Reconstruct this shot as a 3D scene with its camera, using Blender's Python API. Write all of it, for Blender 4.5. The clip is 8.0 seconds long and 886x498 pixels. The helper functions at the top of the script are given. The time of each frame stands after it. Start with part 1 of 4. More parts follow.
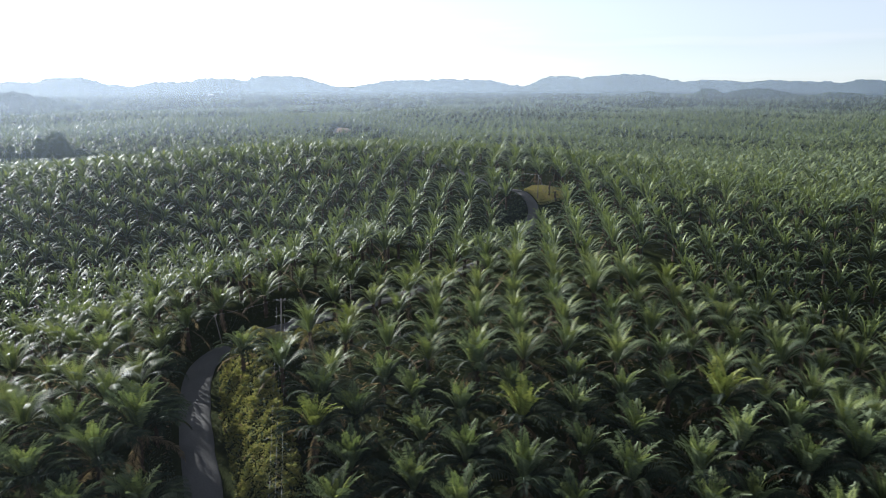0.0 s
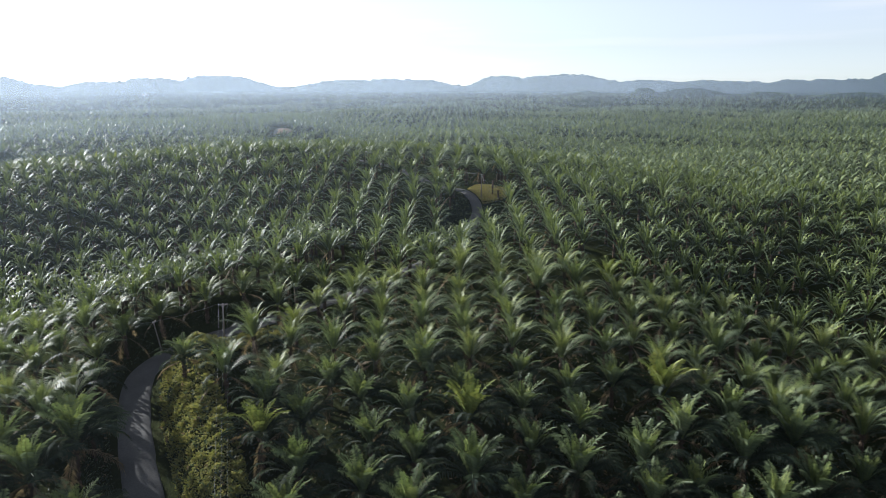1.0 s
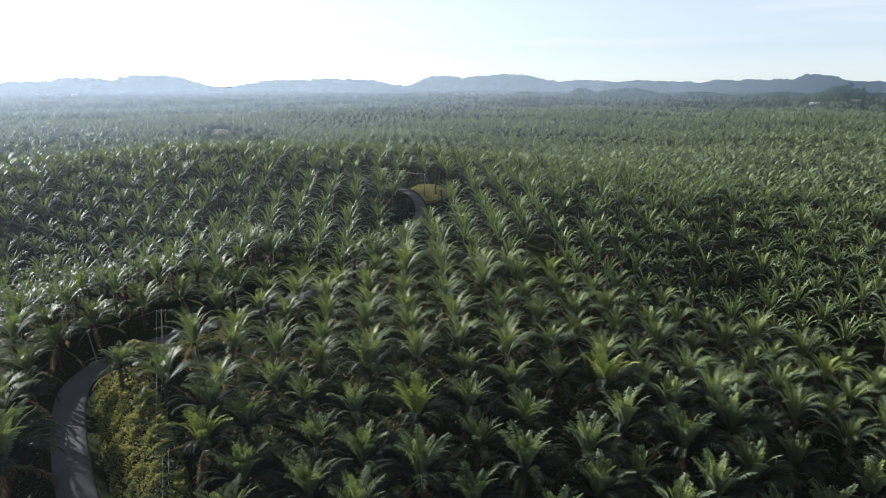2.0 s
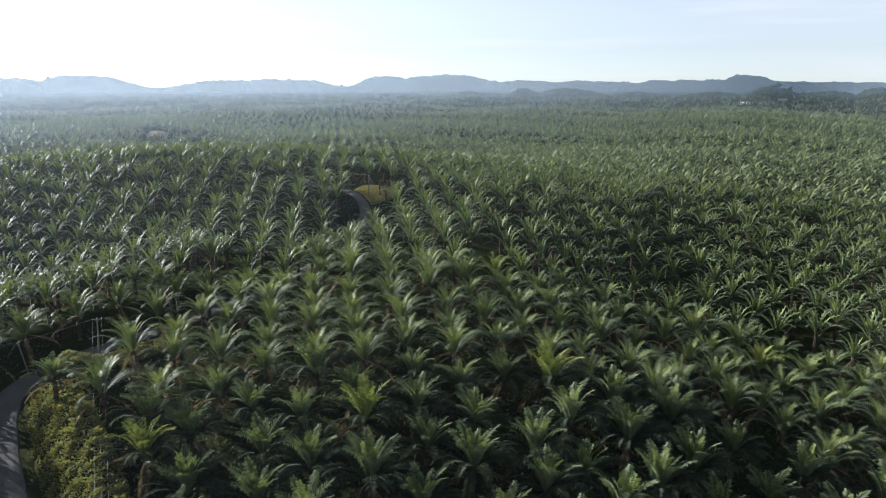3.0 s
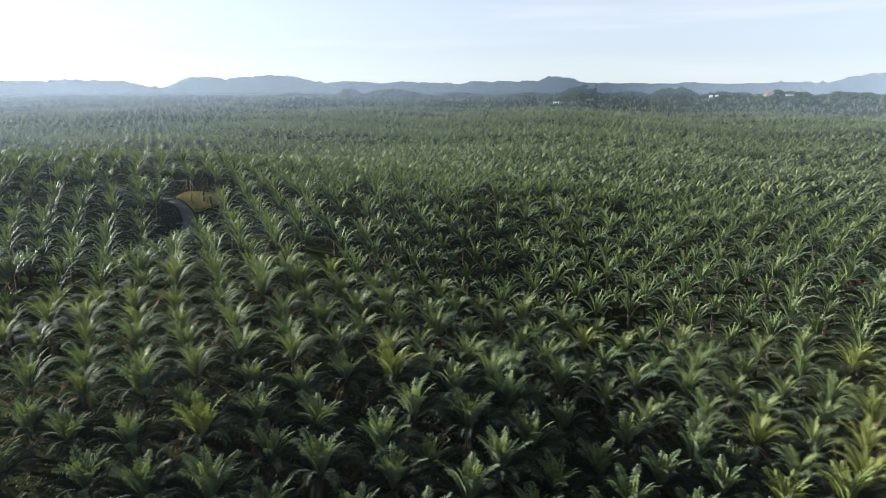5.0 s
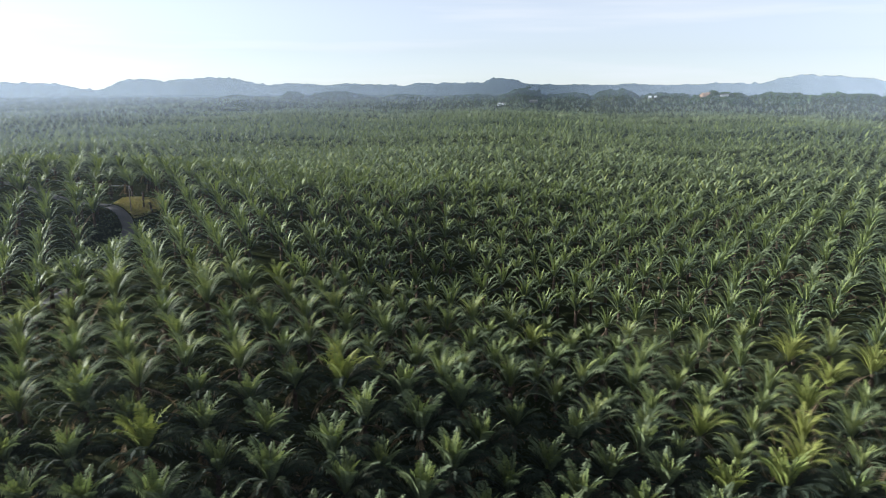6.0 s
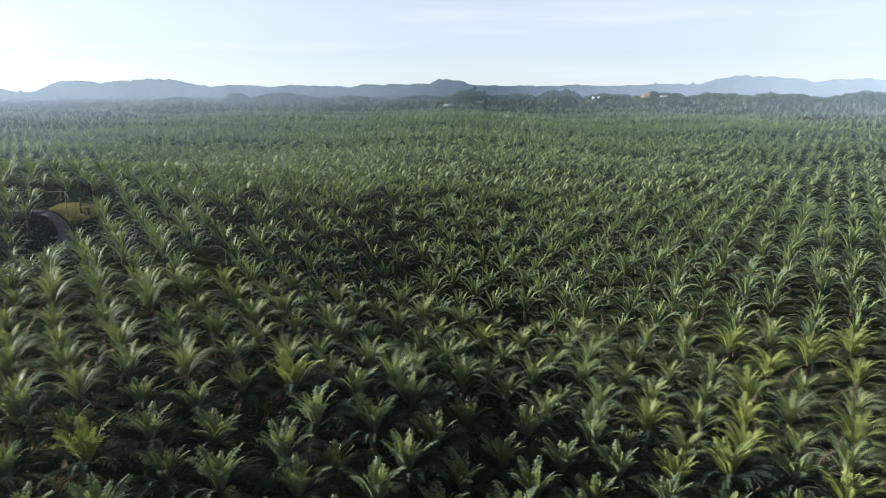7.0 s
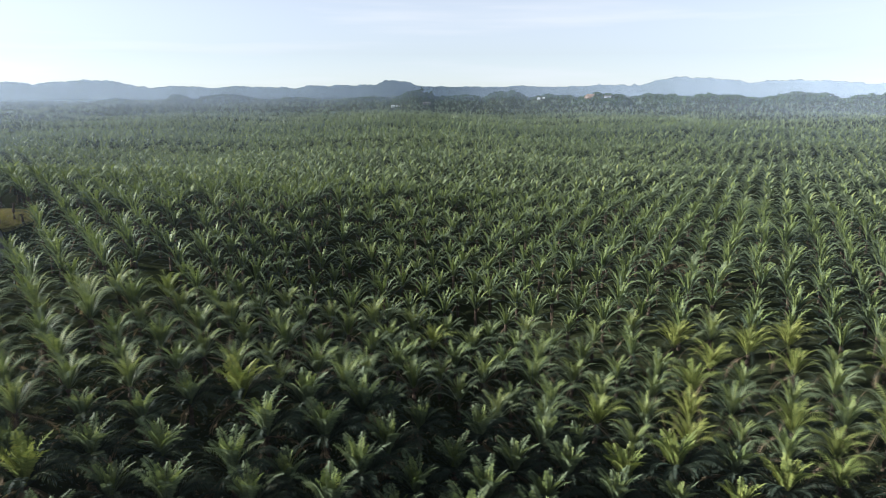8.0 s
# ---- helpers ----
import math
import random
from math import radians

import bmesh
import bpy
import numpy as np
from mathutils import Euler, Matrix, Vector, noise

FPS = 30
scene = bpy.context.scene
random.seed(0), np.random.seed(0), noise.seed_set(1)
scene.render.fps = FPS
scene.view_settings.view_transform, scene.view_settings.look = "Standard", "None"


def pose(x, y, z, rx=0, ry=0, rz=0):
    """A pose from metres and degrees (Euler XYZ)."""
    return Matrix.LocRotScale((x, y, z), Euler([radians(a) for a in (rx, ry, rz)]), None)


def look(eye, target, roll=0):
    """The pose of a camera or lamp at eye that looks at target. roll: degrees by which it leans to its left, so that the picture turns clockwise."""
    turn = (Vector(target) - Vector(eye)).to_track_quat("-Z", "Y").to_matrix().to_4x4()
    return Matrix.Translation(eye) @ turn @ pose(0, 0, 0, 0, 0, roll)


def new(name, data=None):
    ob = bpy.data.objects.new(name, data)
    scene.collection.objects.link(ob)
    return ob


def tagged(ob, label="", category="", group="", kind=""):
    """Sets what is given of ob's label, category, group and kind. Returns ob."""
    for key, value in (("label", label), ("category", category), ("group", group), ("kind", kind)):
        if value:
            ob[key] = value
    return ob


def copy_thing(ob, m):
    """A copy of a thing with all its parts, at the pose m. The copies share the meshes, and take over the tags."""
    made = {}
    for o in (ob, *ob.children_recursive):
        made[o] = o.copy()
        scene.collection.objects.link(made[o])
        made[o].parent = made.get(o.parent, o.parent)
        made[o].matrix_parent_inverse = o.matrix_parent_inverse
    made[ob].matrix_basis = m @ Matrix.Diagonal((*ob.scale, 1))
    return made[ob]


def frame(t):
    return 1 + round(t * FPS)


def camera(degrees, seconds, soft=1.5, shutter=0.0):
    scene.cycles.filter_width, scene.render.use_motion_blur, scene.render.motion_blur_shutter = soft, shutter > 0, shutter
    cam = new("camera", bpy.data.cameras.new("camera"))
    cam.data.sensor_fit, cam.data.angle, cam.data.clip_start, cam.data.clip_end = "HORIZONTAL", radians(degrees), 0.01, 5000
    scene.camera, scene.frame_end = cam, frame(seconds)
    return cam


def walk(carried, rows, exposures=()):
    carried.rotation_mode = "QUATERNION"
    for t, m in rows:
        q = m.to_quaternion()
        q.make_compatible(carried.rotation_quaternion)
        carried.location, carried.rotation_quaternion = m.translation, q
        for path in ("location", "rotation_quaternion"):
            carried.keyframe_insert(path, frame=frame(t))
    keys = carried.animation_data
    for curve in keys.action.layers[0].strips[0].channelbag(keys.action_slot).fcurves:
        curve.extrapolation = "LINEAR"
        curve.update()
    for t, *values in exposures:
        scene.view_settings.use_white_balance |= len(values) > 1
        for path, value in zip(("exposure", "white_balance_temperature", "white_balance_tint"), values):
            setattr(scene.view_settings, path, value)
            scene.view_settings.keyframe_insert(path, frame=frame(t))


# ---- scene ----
# ---------------------------------------------------------------- camera
cam = camera(64.5, 8.0, soft=0.7)
EYE = (0.0, 0.0, 58.0)
# seconds, yaw, pitch, lean of a craft that hovers and turns to its right
TURN = [
    (0.0, 0.0, -13.63, 0.08), (0.5, -2.307, -13.64, 0.06), (1.0, -4.612, -13.645, 0.05), (1.5, -6.944, -13.65, 0.03),
    (1.7, -7.893, -13.65, 0.02), (2.8, -12.92, -13.63, 0.0), (3.0, -13.855, -13.62, 0.0), (3.5, -16.216, -13.6, 0.0),
    (4.0, -18.849, -13.593, -0.03), (4.2, -20.3, -13.588, -0.05), (4.5, -23.316, -13.573, -0.12), (4.8, -26.35, -13.54, -0.1),
    (5.0, -27.64, -13.53, -0.1), (5.2, -28.627, -13.515, -0.1), (6.3, -33.273, -13.36, 0.03), (6.5, -34.152, -13.344, 0.04),
    (7.0, -36.283, -13.295, 0.08), (7.5, -38.405, -13.246, 0.12), (8.0, -40.506, -13.225, 0.1)]
walk(cam, [(t, pose(*EYE, 90 + pitch, lean, yaw)) for t, yaw, pitch, lean in TURN], exposures=[(0.0, 1.54, 5880, 10)])

# ---------------------------------------------------------------- light
SUN_AZ, SUN_EL = 50.0, 18.0     # degrees to the left of +y, and above the horizon
world = bpy.data.worlds.new("sky")
scene.world = world
world.use_nodes = True
wn, wl = world.node_tree.nodes, world.node_tree.links
sky = wn.new("ShaderNodeTexSky")
sky.sky_type, sky.sun_disc = "NISHITA", False
sky.sun_elevation, sky.sun_rotation = radians(SUN_EL), radians(-SUN_AZ)
sky.air_density, sky.dust_density, sky.ozone_density = 1.0, 0.3, 3.0
where = wn.new("ShaderNodeTexCoord")
lift = wn.new("ShaderNodeVectorMath")      # the sky's haze hides the horizon's dark rim
lift.operation, lift.inputs[1].default_value = "ADD", (0, 0, 0.03)
wl.new(where.outputs["Generated"], lift.inputs[0])
wl.new(lift.outputs[0], sky.inputs["Vector"])
paler = wn.new("ShaderNodeHueSaturation")
paler.inputs["Hue"].default_value, paler.inputs["Saturation"].default_value = 0.515, 0.32
wl.new(sky.outputs[0], paler.inputs["Color"])
thin_cloud = wn.new("ShaderNodeTexNoise")
stretch = wn.new("ShaderNodeMapping")
stretch.inputs["Scale"].default_value = (2.0, 2.0, 26.0)
stretch.inputs["Rotation"].default_value = (0.05, 0.06, 0.4)
wl.new(where.outputs["Generated"], stretch.inputs["Vector"])
wl.new(stretch.outputs[0], thin_cloud.inputs["Vector"])
thin_cloud.inputs["Scale"].default_value, thin_cloud.inputs["Detail"].default_value = 1.3, 5.0
wisp = wn.new("ShaderNodeMapRange")
wl.new(thin_cloud.outputs["Fac"], wisp.inputs[0])
wisp.inputs[1].default_value, wisp.inputs[2].default_value, wisp.inputs[4].default_value = 0.5, 0.72, 0.75
cloudy = wn.new("ShaderNodeHueSaturation")
cloudy.inputs["Saturation"].default_value, cloudy.inputs["Value"].default_value = 0.25, 1.06
wl.new(wisp.outputs[0], cloudy.inputs["Fac"])
wl.new(paler.outputs[0], cloudy.inputs["Color"])
wl.new(cloudy.outputs[0], wn["Background"].inputs[0])
wn["Background"].inputs[1].default_value = 0.066
sun = new("sun", bpy.data.lights.new("sun", "SUN"))
sun.data.energy, sun.data.angle, sun.data.color = 5.0, radians(0.6), (1.0, 0.95, 0.87)
sa, se = radians(SUN_AZ), radians(SUN_EL)
sun.matrix_world = look((-math.sin(sa) * math.cos(se) * 400, math.cos(sa) * math.cos(se) * 400, math.sin(se) * 400), (0, 0, 0))


# ---------------------------------------------------------------- materials
def material(name):
    m = bpy.data.materials.new(name)
    m.use_nodes = True
    return m, m.node_tree.nodes, m.node_tree.links, m.node_tree.nodes["Principled BSDF"], m.node_tree.nodes["Material Output"]


def math_node(nd, lk, op, a, b=0.5):
    q = nd.new("ShaderNodeMath")
    q.operation = op
    for i, v in enumerate((a, b)):
        if isinstance(v, (int, float)):
            q.inputs[i].default_value = v
        else:
            lk.new(v, q.inputs[i])
    return q.outputs[0]


def noise_node(nd, lk, scale, detail=4.0, rough=0.6, where=None):
    q = nd.new("ShaderNodeTexNoise")
    q.inputs["Scale"].default_value, q.inputs["Detail"].default_value, q.inputs["Roughness"].default_value = scale, detail, rough
    if where is not None:
        lk.new(where, q.inputs["Vector"])
    return q.outputs["Fac"]


def ramp_node(nd, lk, fac, stops):
    q = nd.new("ShaderNodeValToRGB")
    els = q.color_ramp.elements
    while len(els) < len(stops):
        els.new(0.5)
    for e, (p, c) in zip(els, stops):
        e.position, e.color = p, (*c, 1)
    lk.new(fac, q.inputs[0])
    return q.outputs[0]


def leaf_material(name, stops, rough=0.53, through_part=0.23, gloss=0.17):
    m, nd, lk, bsdf, out = material(name)
    oi, geo = nd.new("ShaderNodeObjectInfo"), nd.new("ShaderNodeNewGeometry")
    patch = noise_node(nd, lk, 0.045, 2.0, 0.5, geo.outputs["Position"])
    grain = noise_node(nd, lk, 6.0, 3.0, 0.6, geo.outputs["Position"])
    mix = math_node(nd, lk, "ADD", math_node(nd, lk, "MULTIPLY", oi.outputs["Random"], 0.28),
                    math_node(nd, lk, "MULTIPLY", geo.outputs["Random Per Island"], 0.34))
    mix = math_node(nd, lk, "ADD", mix, math_node(nd, lk, "MULTIPLY", patch, 0.3))
    mix = math_node(nd, lk, "ADD", mix, math_node(nd, lk, "MULTIPLY", grain, 0.12))
    col = ramp_node(nd, lk, mix, stops)
    lk.new(col, bsdf.inputs["Base Color"])
    bsdf.inputs["Roughness"].default_value = rough
    bsdf.inputs["Specular IOR Level"].default_value = gloss
    bp = nd.new("ShaderNodeBump")
    bp.inputs["Strength"].default_value, bp.inputs["Distance"].default_value = 0.3, 0.1
    lk.new(grain, bp.inputs["Height"])
    lk.new(bp.outputs[0], bsdf.inputs["Normal"])
    tr = nd.new("ShaderNodeBsdfTranslucent")
    shine = nd.new("ShaderNodeMix")
    shine.data_type, shine.blend_type = "RGBA", "MULTIPLY"
    shine.inputs["Factor"].default_value = 1.0
    lk.new(col, shine.inputs["A"])
    shine.inputs["B"].default_value = (1.25, 1.25, 0.95, 1)
    lk.new(shine.outputs["Result"], tr.inputs["Color"])
    ms = nd.new("ShaderNodeMixShader")
    ms.inputs[0].default_value = through_part
    lk.new(bsdf.outputs[0], ms.inputs[1])
    lk.new(tr.outputs[0], ms.inputs[2])
    lk.new(ms.outputs[0], out.inputs["Surface"])
    return m


def rough_material(name, stops, scale, rough=0.9, bump=0.3, scale2=None, dist=0.1):
    m, nd, lk, bsdf, out = material(name)
    geo = nd.new("ShaderNodeNewGeometry")
    a = noise_node(nd, lk, scale, 6.0, 0.65, geo.outputs["Position"])
    b = noise_node(nd, lk, scale2 or scale * 0.07, 3.0, 0.55, geo.outputs["Position"])
    f = math_node(nd, lk, "ADD", math_node(nd, lk, "MULTIPLY", a, 0.55), math_node(nd, lk, "MULTIPLY", b, 0.45))
    lk.new(ramp_node(nd, lk, f, stops), bsdf.inputs["Base Color"])
    bsdf.inputs["Roughness"].default_value = rough
    bsdf.inputs["Specular IOR Level"].default_value = 0.5 if rough < 0.7 else 0.15
    bp = nd.new("ShaderNodeBump")
    bp.inputs["Strength"].default_value, bp.inputs["Distance"].default_value = bump, dist
    lk.new(a, bp.inputs["Height"])
    lk.new(bp.outputs[0], bsdf.inputs["Normal"])
    return m


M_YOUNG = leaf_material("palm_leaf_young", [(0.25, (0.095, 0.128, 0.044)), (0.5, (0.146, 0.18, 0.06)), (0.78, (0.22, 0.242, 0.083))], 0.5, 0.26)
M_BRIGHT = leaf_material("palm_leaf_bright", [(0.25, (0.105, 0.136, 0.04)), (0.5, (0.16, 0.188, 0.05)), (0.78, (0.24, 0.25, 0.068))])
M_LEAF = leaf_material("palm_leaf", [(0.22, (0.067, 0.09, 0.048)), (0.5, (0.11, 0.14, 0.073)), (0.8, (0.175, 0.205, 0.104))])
# old fronds, darkened and cooled further: shade low in the crown put into the colour
M_OLD_SHADE = leaf_material("palm_leaf_old_shade", [(0.22, (0.024, 0.036, 0.025)), (0.55, (0.039, 0.054, 0.035)), (0.82, (0.075, 0.075, 0.046))], 0.62, 0.2, 0.14)
M_DEAD = leaf_material("palm_leaf_dead", [(0.2, (0.08, 0.06, 0.038)), (0.55, (0.15, 0.115, 0.072)), (0.85, (0.26, 0.2, 0.13))], 0.8, 0.35)
M_TRUNK = rough_material("palm_trunk_fibre", [(0.25, (0.028, 0.021, 0.015)), (0.5, (0.065, 0.048, 0.034)), (0.75, (0.12, 0.09, 0.06))], 5.0, 0.95, 0.6)
M_GRASS = leaf_material("grass_blade", [(0.22, (0.12, 0.14, 0.04)), (0.5, (0.21, 0.215, 0.062)), (0.8, (0.34, 0.3, 0.11))], 0.6, 0.3)
M_STRAW = leaf_material("dry_grass", [(0.22, (0.16, 0.12, 0.06)), (0.5, (0.26, 0.2, 0.105)), (0.8, (0.36, 0.29, 0.17))], 0.8, 0.2)
M_FOREST = leaf_material("broadleaf", [(0.22, (0.018, 0.032, 0.014)), (0.5, (0.032, 0.055, 0.02)), (0.8, (0.06, 0.088, 0.03))], 0.7, 0.15, 0.05)
M_BARK = rough_material("bark", [(0.3, (0.05, 0.04, 0.03)), (0.7, (0.14, 0.11, 0.08))], 3.0, 0.95, 0.5)
M_ROAD = rough_material("gravelled_asphalt", [(0.3, (0.06, 0.059, 0.058)), (0.5, (0.088, 0.086, 0.083)), (0.7, (0.13, 0.125, 0.118))], 4.0, 0.85, 0.25, 0.12, 0.02)
M_DIRT = rough_material("bare_earth", [(0.25, (0.13, 0.085, 0.055)), (0.5, (0.22, 0.15, 0.10)), (0.75, (0.36, 0.26, 0.19))], 1.2, 0.95, 0.3)
M_POLE = rough_material("weathered_pole", [(0.3, (0.11, 0.1, 0.085)), (0.7, (0.21, 0.19, 0.165))], 6.0, 0.8, 0.2)
M_WIRE = rough_material("aluminium_cable", [(0.3, (0.25, 0.25, 0.25)), (0.7, (0.4, 0.4, 0.4))], 3.0, 0.4, 0.0)
M_PORC = rough_material("porcelain", [(0.3, (0.5, 0.49, 0.46)), (0.7, (0.68, 0.67, 0.63))], 8.0, 0.25, 0.0)
M_WHITE = rough_material("white_paint", [(0.3, (0.68, 0.68, 0.66)), (0.7, (0.82, 0.82, 0.8))], 0.5, 0.6, 0.0)


def ground_material():
    m, nd, lk, bsdf, out = material("plantation_ground")
    geo = nd.new("ShaderNodeNewGeometry")
    a = noise_node(nd, lk, 1.6, 6.0, 0.7, geo.outputs["Position"])
    b = noise_node(nd, lk, 0.06, 4.0, 0.6, geo.outputs["Position"])
    f = math_node(nd, lk, "ADD", math_node(nd, lk, "MULTIPLY", a, 0.6), math_node(nd, lk, "MULTIPLY", b, 0.4))
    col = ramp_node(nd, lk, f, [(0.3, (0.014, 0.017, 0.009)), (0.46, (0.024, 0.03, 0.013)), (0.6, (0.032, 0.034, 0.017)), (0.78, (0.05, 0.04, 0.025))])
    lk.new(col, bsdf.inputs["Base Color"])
    bsdf.inputs["Roughness"].default_value = 0.95
    bsdf.inputs["Specular IOR Level"].default_value = 0.0
    bp = nd.new("ShaderNodeBump")
    bp.inputs["Strength"].default_value, bp.inputs["Distance"].default_value = 0.8, 0.6
    lk.new(a, bp.inputs["Height"])
    lk.new(bp.outputs[0], bsdf.inputs["Normal"])
    return m


M_GROUND = ground_material()


def haze_material(name, dense, west_side, east_side, tint, foot, passing):
    """Haze imitated by a pale bluish see-through sheet: lit by the sun and the sky, thicker to the sunward side,
    thinning out towards the ground.
    """
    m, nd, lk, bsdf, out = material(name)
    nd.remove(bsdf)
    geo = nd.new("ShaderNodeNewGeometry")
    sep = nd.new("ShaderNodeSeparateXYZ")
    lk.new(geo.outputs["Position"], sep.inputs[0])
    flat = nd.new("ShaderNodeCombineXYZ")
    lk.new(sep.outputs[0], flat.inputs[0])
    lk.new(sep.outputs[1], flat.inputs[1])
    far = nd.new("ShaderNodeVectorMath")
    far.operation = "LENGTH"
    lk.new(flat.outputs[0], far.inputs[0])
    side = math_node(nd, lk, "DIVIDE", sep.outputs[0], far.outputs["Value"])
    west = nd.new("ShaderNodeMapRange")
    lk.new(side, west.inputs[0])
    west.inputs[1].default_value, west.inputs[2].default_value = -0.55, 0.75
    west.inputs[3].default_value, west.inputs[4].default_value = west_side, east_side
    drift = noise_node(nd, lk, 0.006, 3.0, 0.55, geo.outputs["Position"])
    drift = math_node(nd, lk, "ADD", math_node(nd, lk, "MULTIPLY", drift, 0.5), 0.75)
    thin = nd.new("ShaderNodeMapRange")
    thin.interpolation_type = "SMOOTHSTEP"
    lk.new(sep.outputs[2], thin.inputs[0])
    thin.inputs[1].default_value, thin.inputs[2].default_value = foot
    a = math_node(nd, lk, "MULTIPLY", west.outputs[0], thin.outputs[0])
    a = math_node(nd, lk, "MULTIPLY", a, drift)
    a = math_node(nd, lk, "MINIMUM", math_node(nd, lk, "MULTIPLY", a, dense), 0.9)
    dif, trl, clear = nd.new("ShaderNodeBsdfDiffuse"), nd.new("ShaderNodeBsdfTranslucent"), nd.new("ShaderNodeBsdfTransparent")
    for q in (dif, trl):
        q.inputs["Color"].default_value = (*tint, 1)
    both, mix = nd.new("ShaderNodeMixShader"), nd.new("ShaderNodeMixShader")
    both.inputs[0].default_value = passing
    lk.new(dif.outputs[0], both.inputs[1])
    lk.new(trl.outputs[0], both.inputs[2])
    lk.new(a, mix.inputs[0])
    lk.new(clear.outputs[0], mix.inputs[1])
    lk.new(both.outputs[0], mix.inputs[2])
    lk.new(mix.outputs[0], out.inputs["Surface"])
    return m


# ---------------------------------------------------------------- the lie of the land
def polar(az, r):
    """Plan position at az degrees to the left of +y."""
    return -math.sin(radians(az)) * r, math.cos(radians(az)) * r


def smooth(a, b, v):
    t = np.clip((v - a) / (b - a), 0, 1)
    return t * t * (3 - 2 * t)


ROAD_NODES = [(4, -420), (-2, -200), (-8, -60), (-14, 0), (-22, 45), (-30, 76), (-36.1, 94), (-40.3, 104), (-44.8, 116), (-48.0, 127), (-48.4, 135),
              (-44.5, 142.3), (-36, 148.8), (-20, 156), (-2, 165), (10, 182), (19, 200), (25, 214), (28.5, 224), (30, 230), (30, 237),
              (27, 247), (17, 264), (-5, 310), (-48, 400), (-90, 500), (-104, 640), (-104, 760)]


def spline(nodes, step):
    p = np.array(nodes, float)
    ext = np.vstack([2 * p[0] - p[1], p, 2 * p[-1] - p[-2]])
    got = []
    for i in range(1, len(ext) - 2):
        a, b, c, d = ext[i - 1:i + 3]
        n = max(2, int(np.linalg.norm(c - b) / step))
        t = np.linspace(0, 1, n, endpoint=False)[:, None]
        got.append(0.5 * (2 * b + (c - a) * t + (2 * a - 5 * b + 4 * c - d) * t ** 2 + (3 * b - a - 3 * c + d) * t ** 3))
    return np.vstack(got + [p[-1:]])


ROAD = spline(ROAD_NODES, 1.5)
TANGENT = np.gradient(ROAD, axis=0)
TANGENT /= np.linalg.norm(TANGENT, axis=1)[:, None]


def off_road(x, y):
    """Signed distance to the road's middle (positive to its right as it leads away) and the nearest node."""
    x, y = np.atleast_1d(x).ravel(), np.atleast_1d(y).ravel()
    d, k = np.empty(len(x)), np.empty(len(x), int)
    for s in range(0, len(x), 4000):
        q = np.stack([x[s:s + 4000], y[s:s + 4000]], -1)
        dd = ((q[:, None] - ROAD[None]) ** 2).sum(-1)
        kk = dd.argmin(1)
        rel, tg = q - ROAD[kk], TANGENT[kk]
        d[s:s + 4000] = np.sqrt(dd.min(1)) * np.where(rel[:, 0] * tg[:, 1] - rel[:, 1] * tg[:, 0] >= 0, 1, -1)
        k[s:s + 4000] = kk
    return d, k


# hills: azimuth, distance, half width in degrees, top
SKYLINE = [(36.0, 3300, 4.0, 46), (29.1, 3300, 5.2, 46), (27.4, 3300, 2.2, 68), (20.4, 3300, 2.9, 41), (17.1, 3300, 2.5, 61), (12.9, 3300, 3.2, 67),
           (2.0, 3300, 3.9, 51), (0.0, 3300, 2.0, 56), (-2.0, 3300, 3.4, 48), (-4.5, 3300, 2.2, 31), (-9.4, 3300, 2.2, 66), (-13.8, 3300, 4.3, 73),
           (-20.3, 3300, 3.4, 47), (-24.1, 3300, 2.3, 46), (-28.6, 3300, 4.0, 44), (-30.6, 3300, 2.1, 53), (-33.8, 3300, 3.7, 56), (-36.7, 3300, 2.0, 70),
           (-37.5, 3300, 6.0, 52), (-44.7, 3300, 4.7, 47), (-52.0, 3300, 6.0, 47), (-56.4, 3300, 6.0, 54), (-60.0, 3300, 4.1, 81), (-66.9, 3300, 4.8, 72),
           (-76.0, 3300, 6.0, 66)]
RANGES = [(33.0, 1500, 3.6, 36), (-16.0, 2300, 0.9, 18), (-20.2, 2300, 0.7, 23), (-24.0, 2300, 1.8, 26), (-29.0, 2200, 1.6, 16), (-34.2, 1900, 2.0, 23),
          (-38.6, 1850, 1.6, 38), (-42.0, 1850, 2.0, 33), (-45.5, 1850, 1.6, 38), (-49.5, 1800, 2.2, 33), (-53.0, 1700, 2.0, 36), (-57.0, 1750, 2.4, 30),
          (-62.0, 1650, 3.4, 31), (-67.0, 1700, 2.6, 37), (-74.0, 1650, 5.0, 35)]


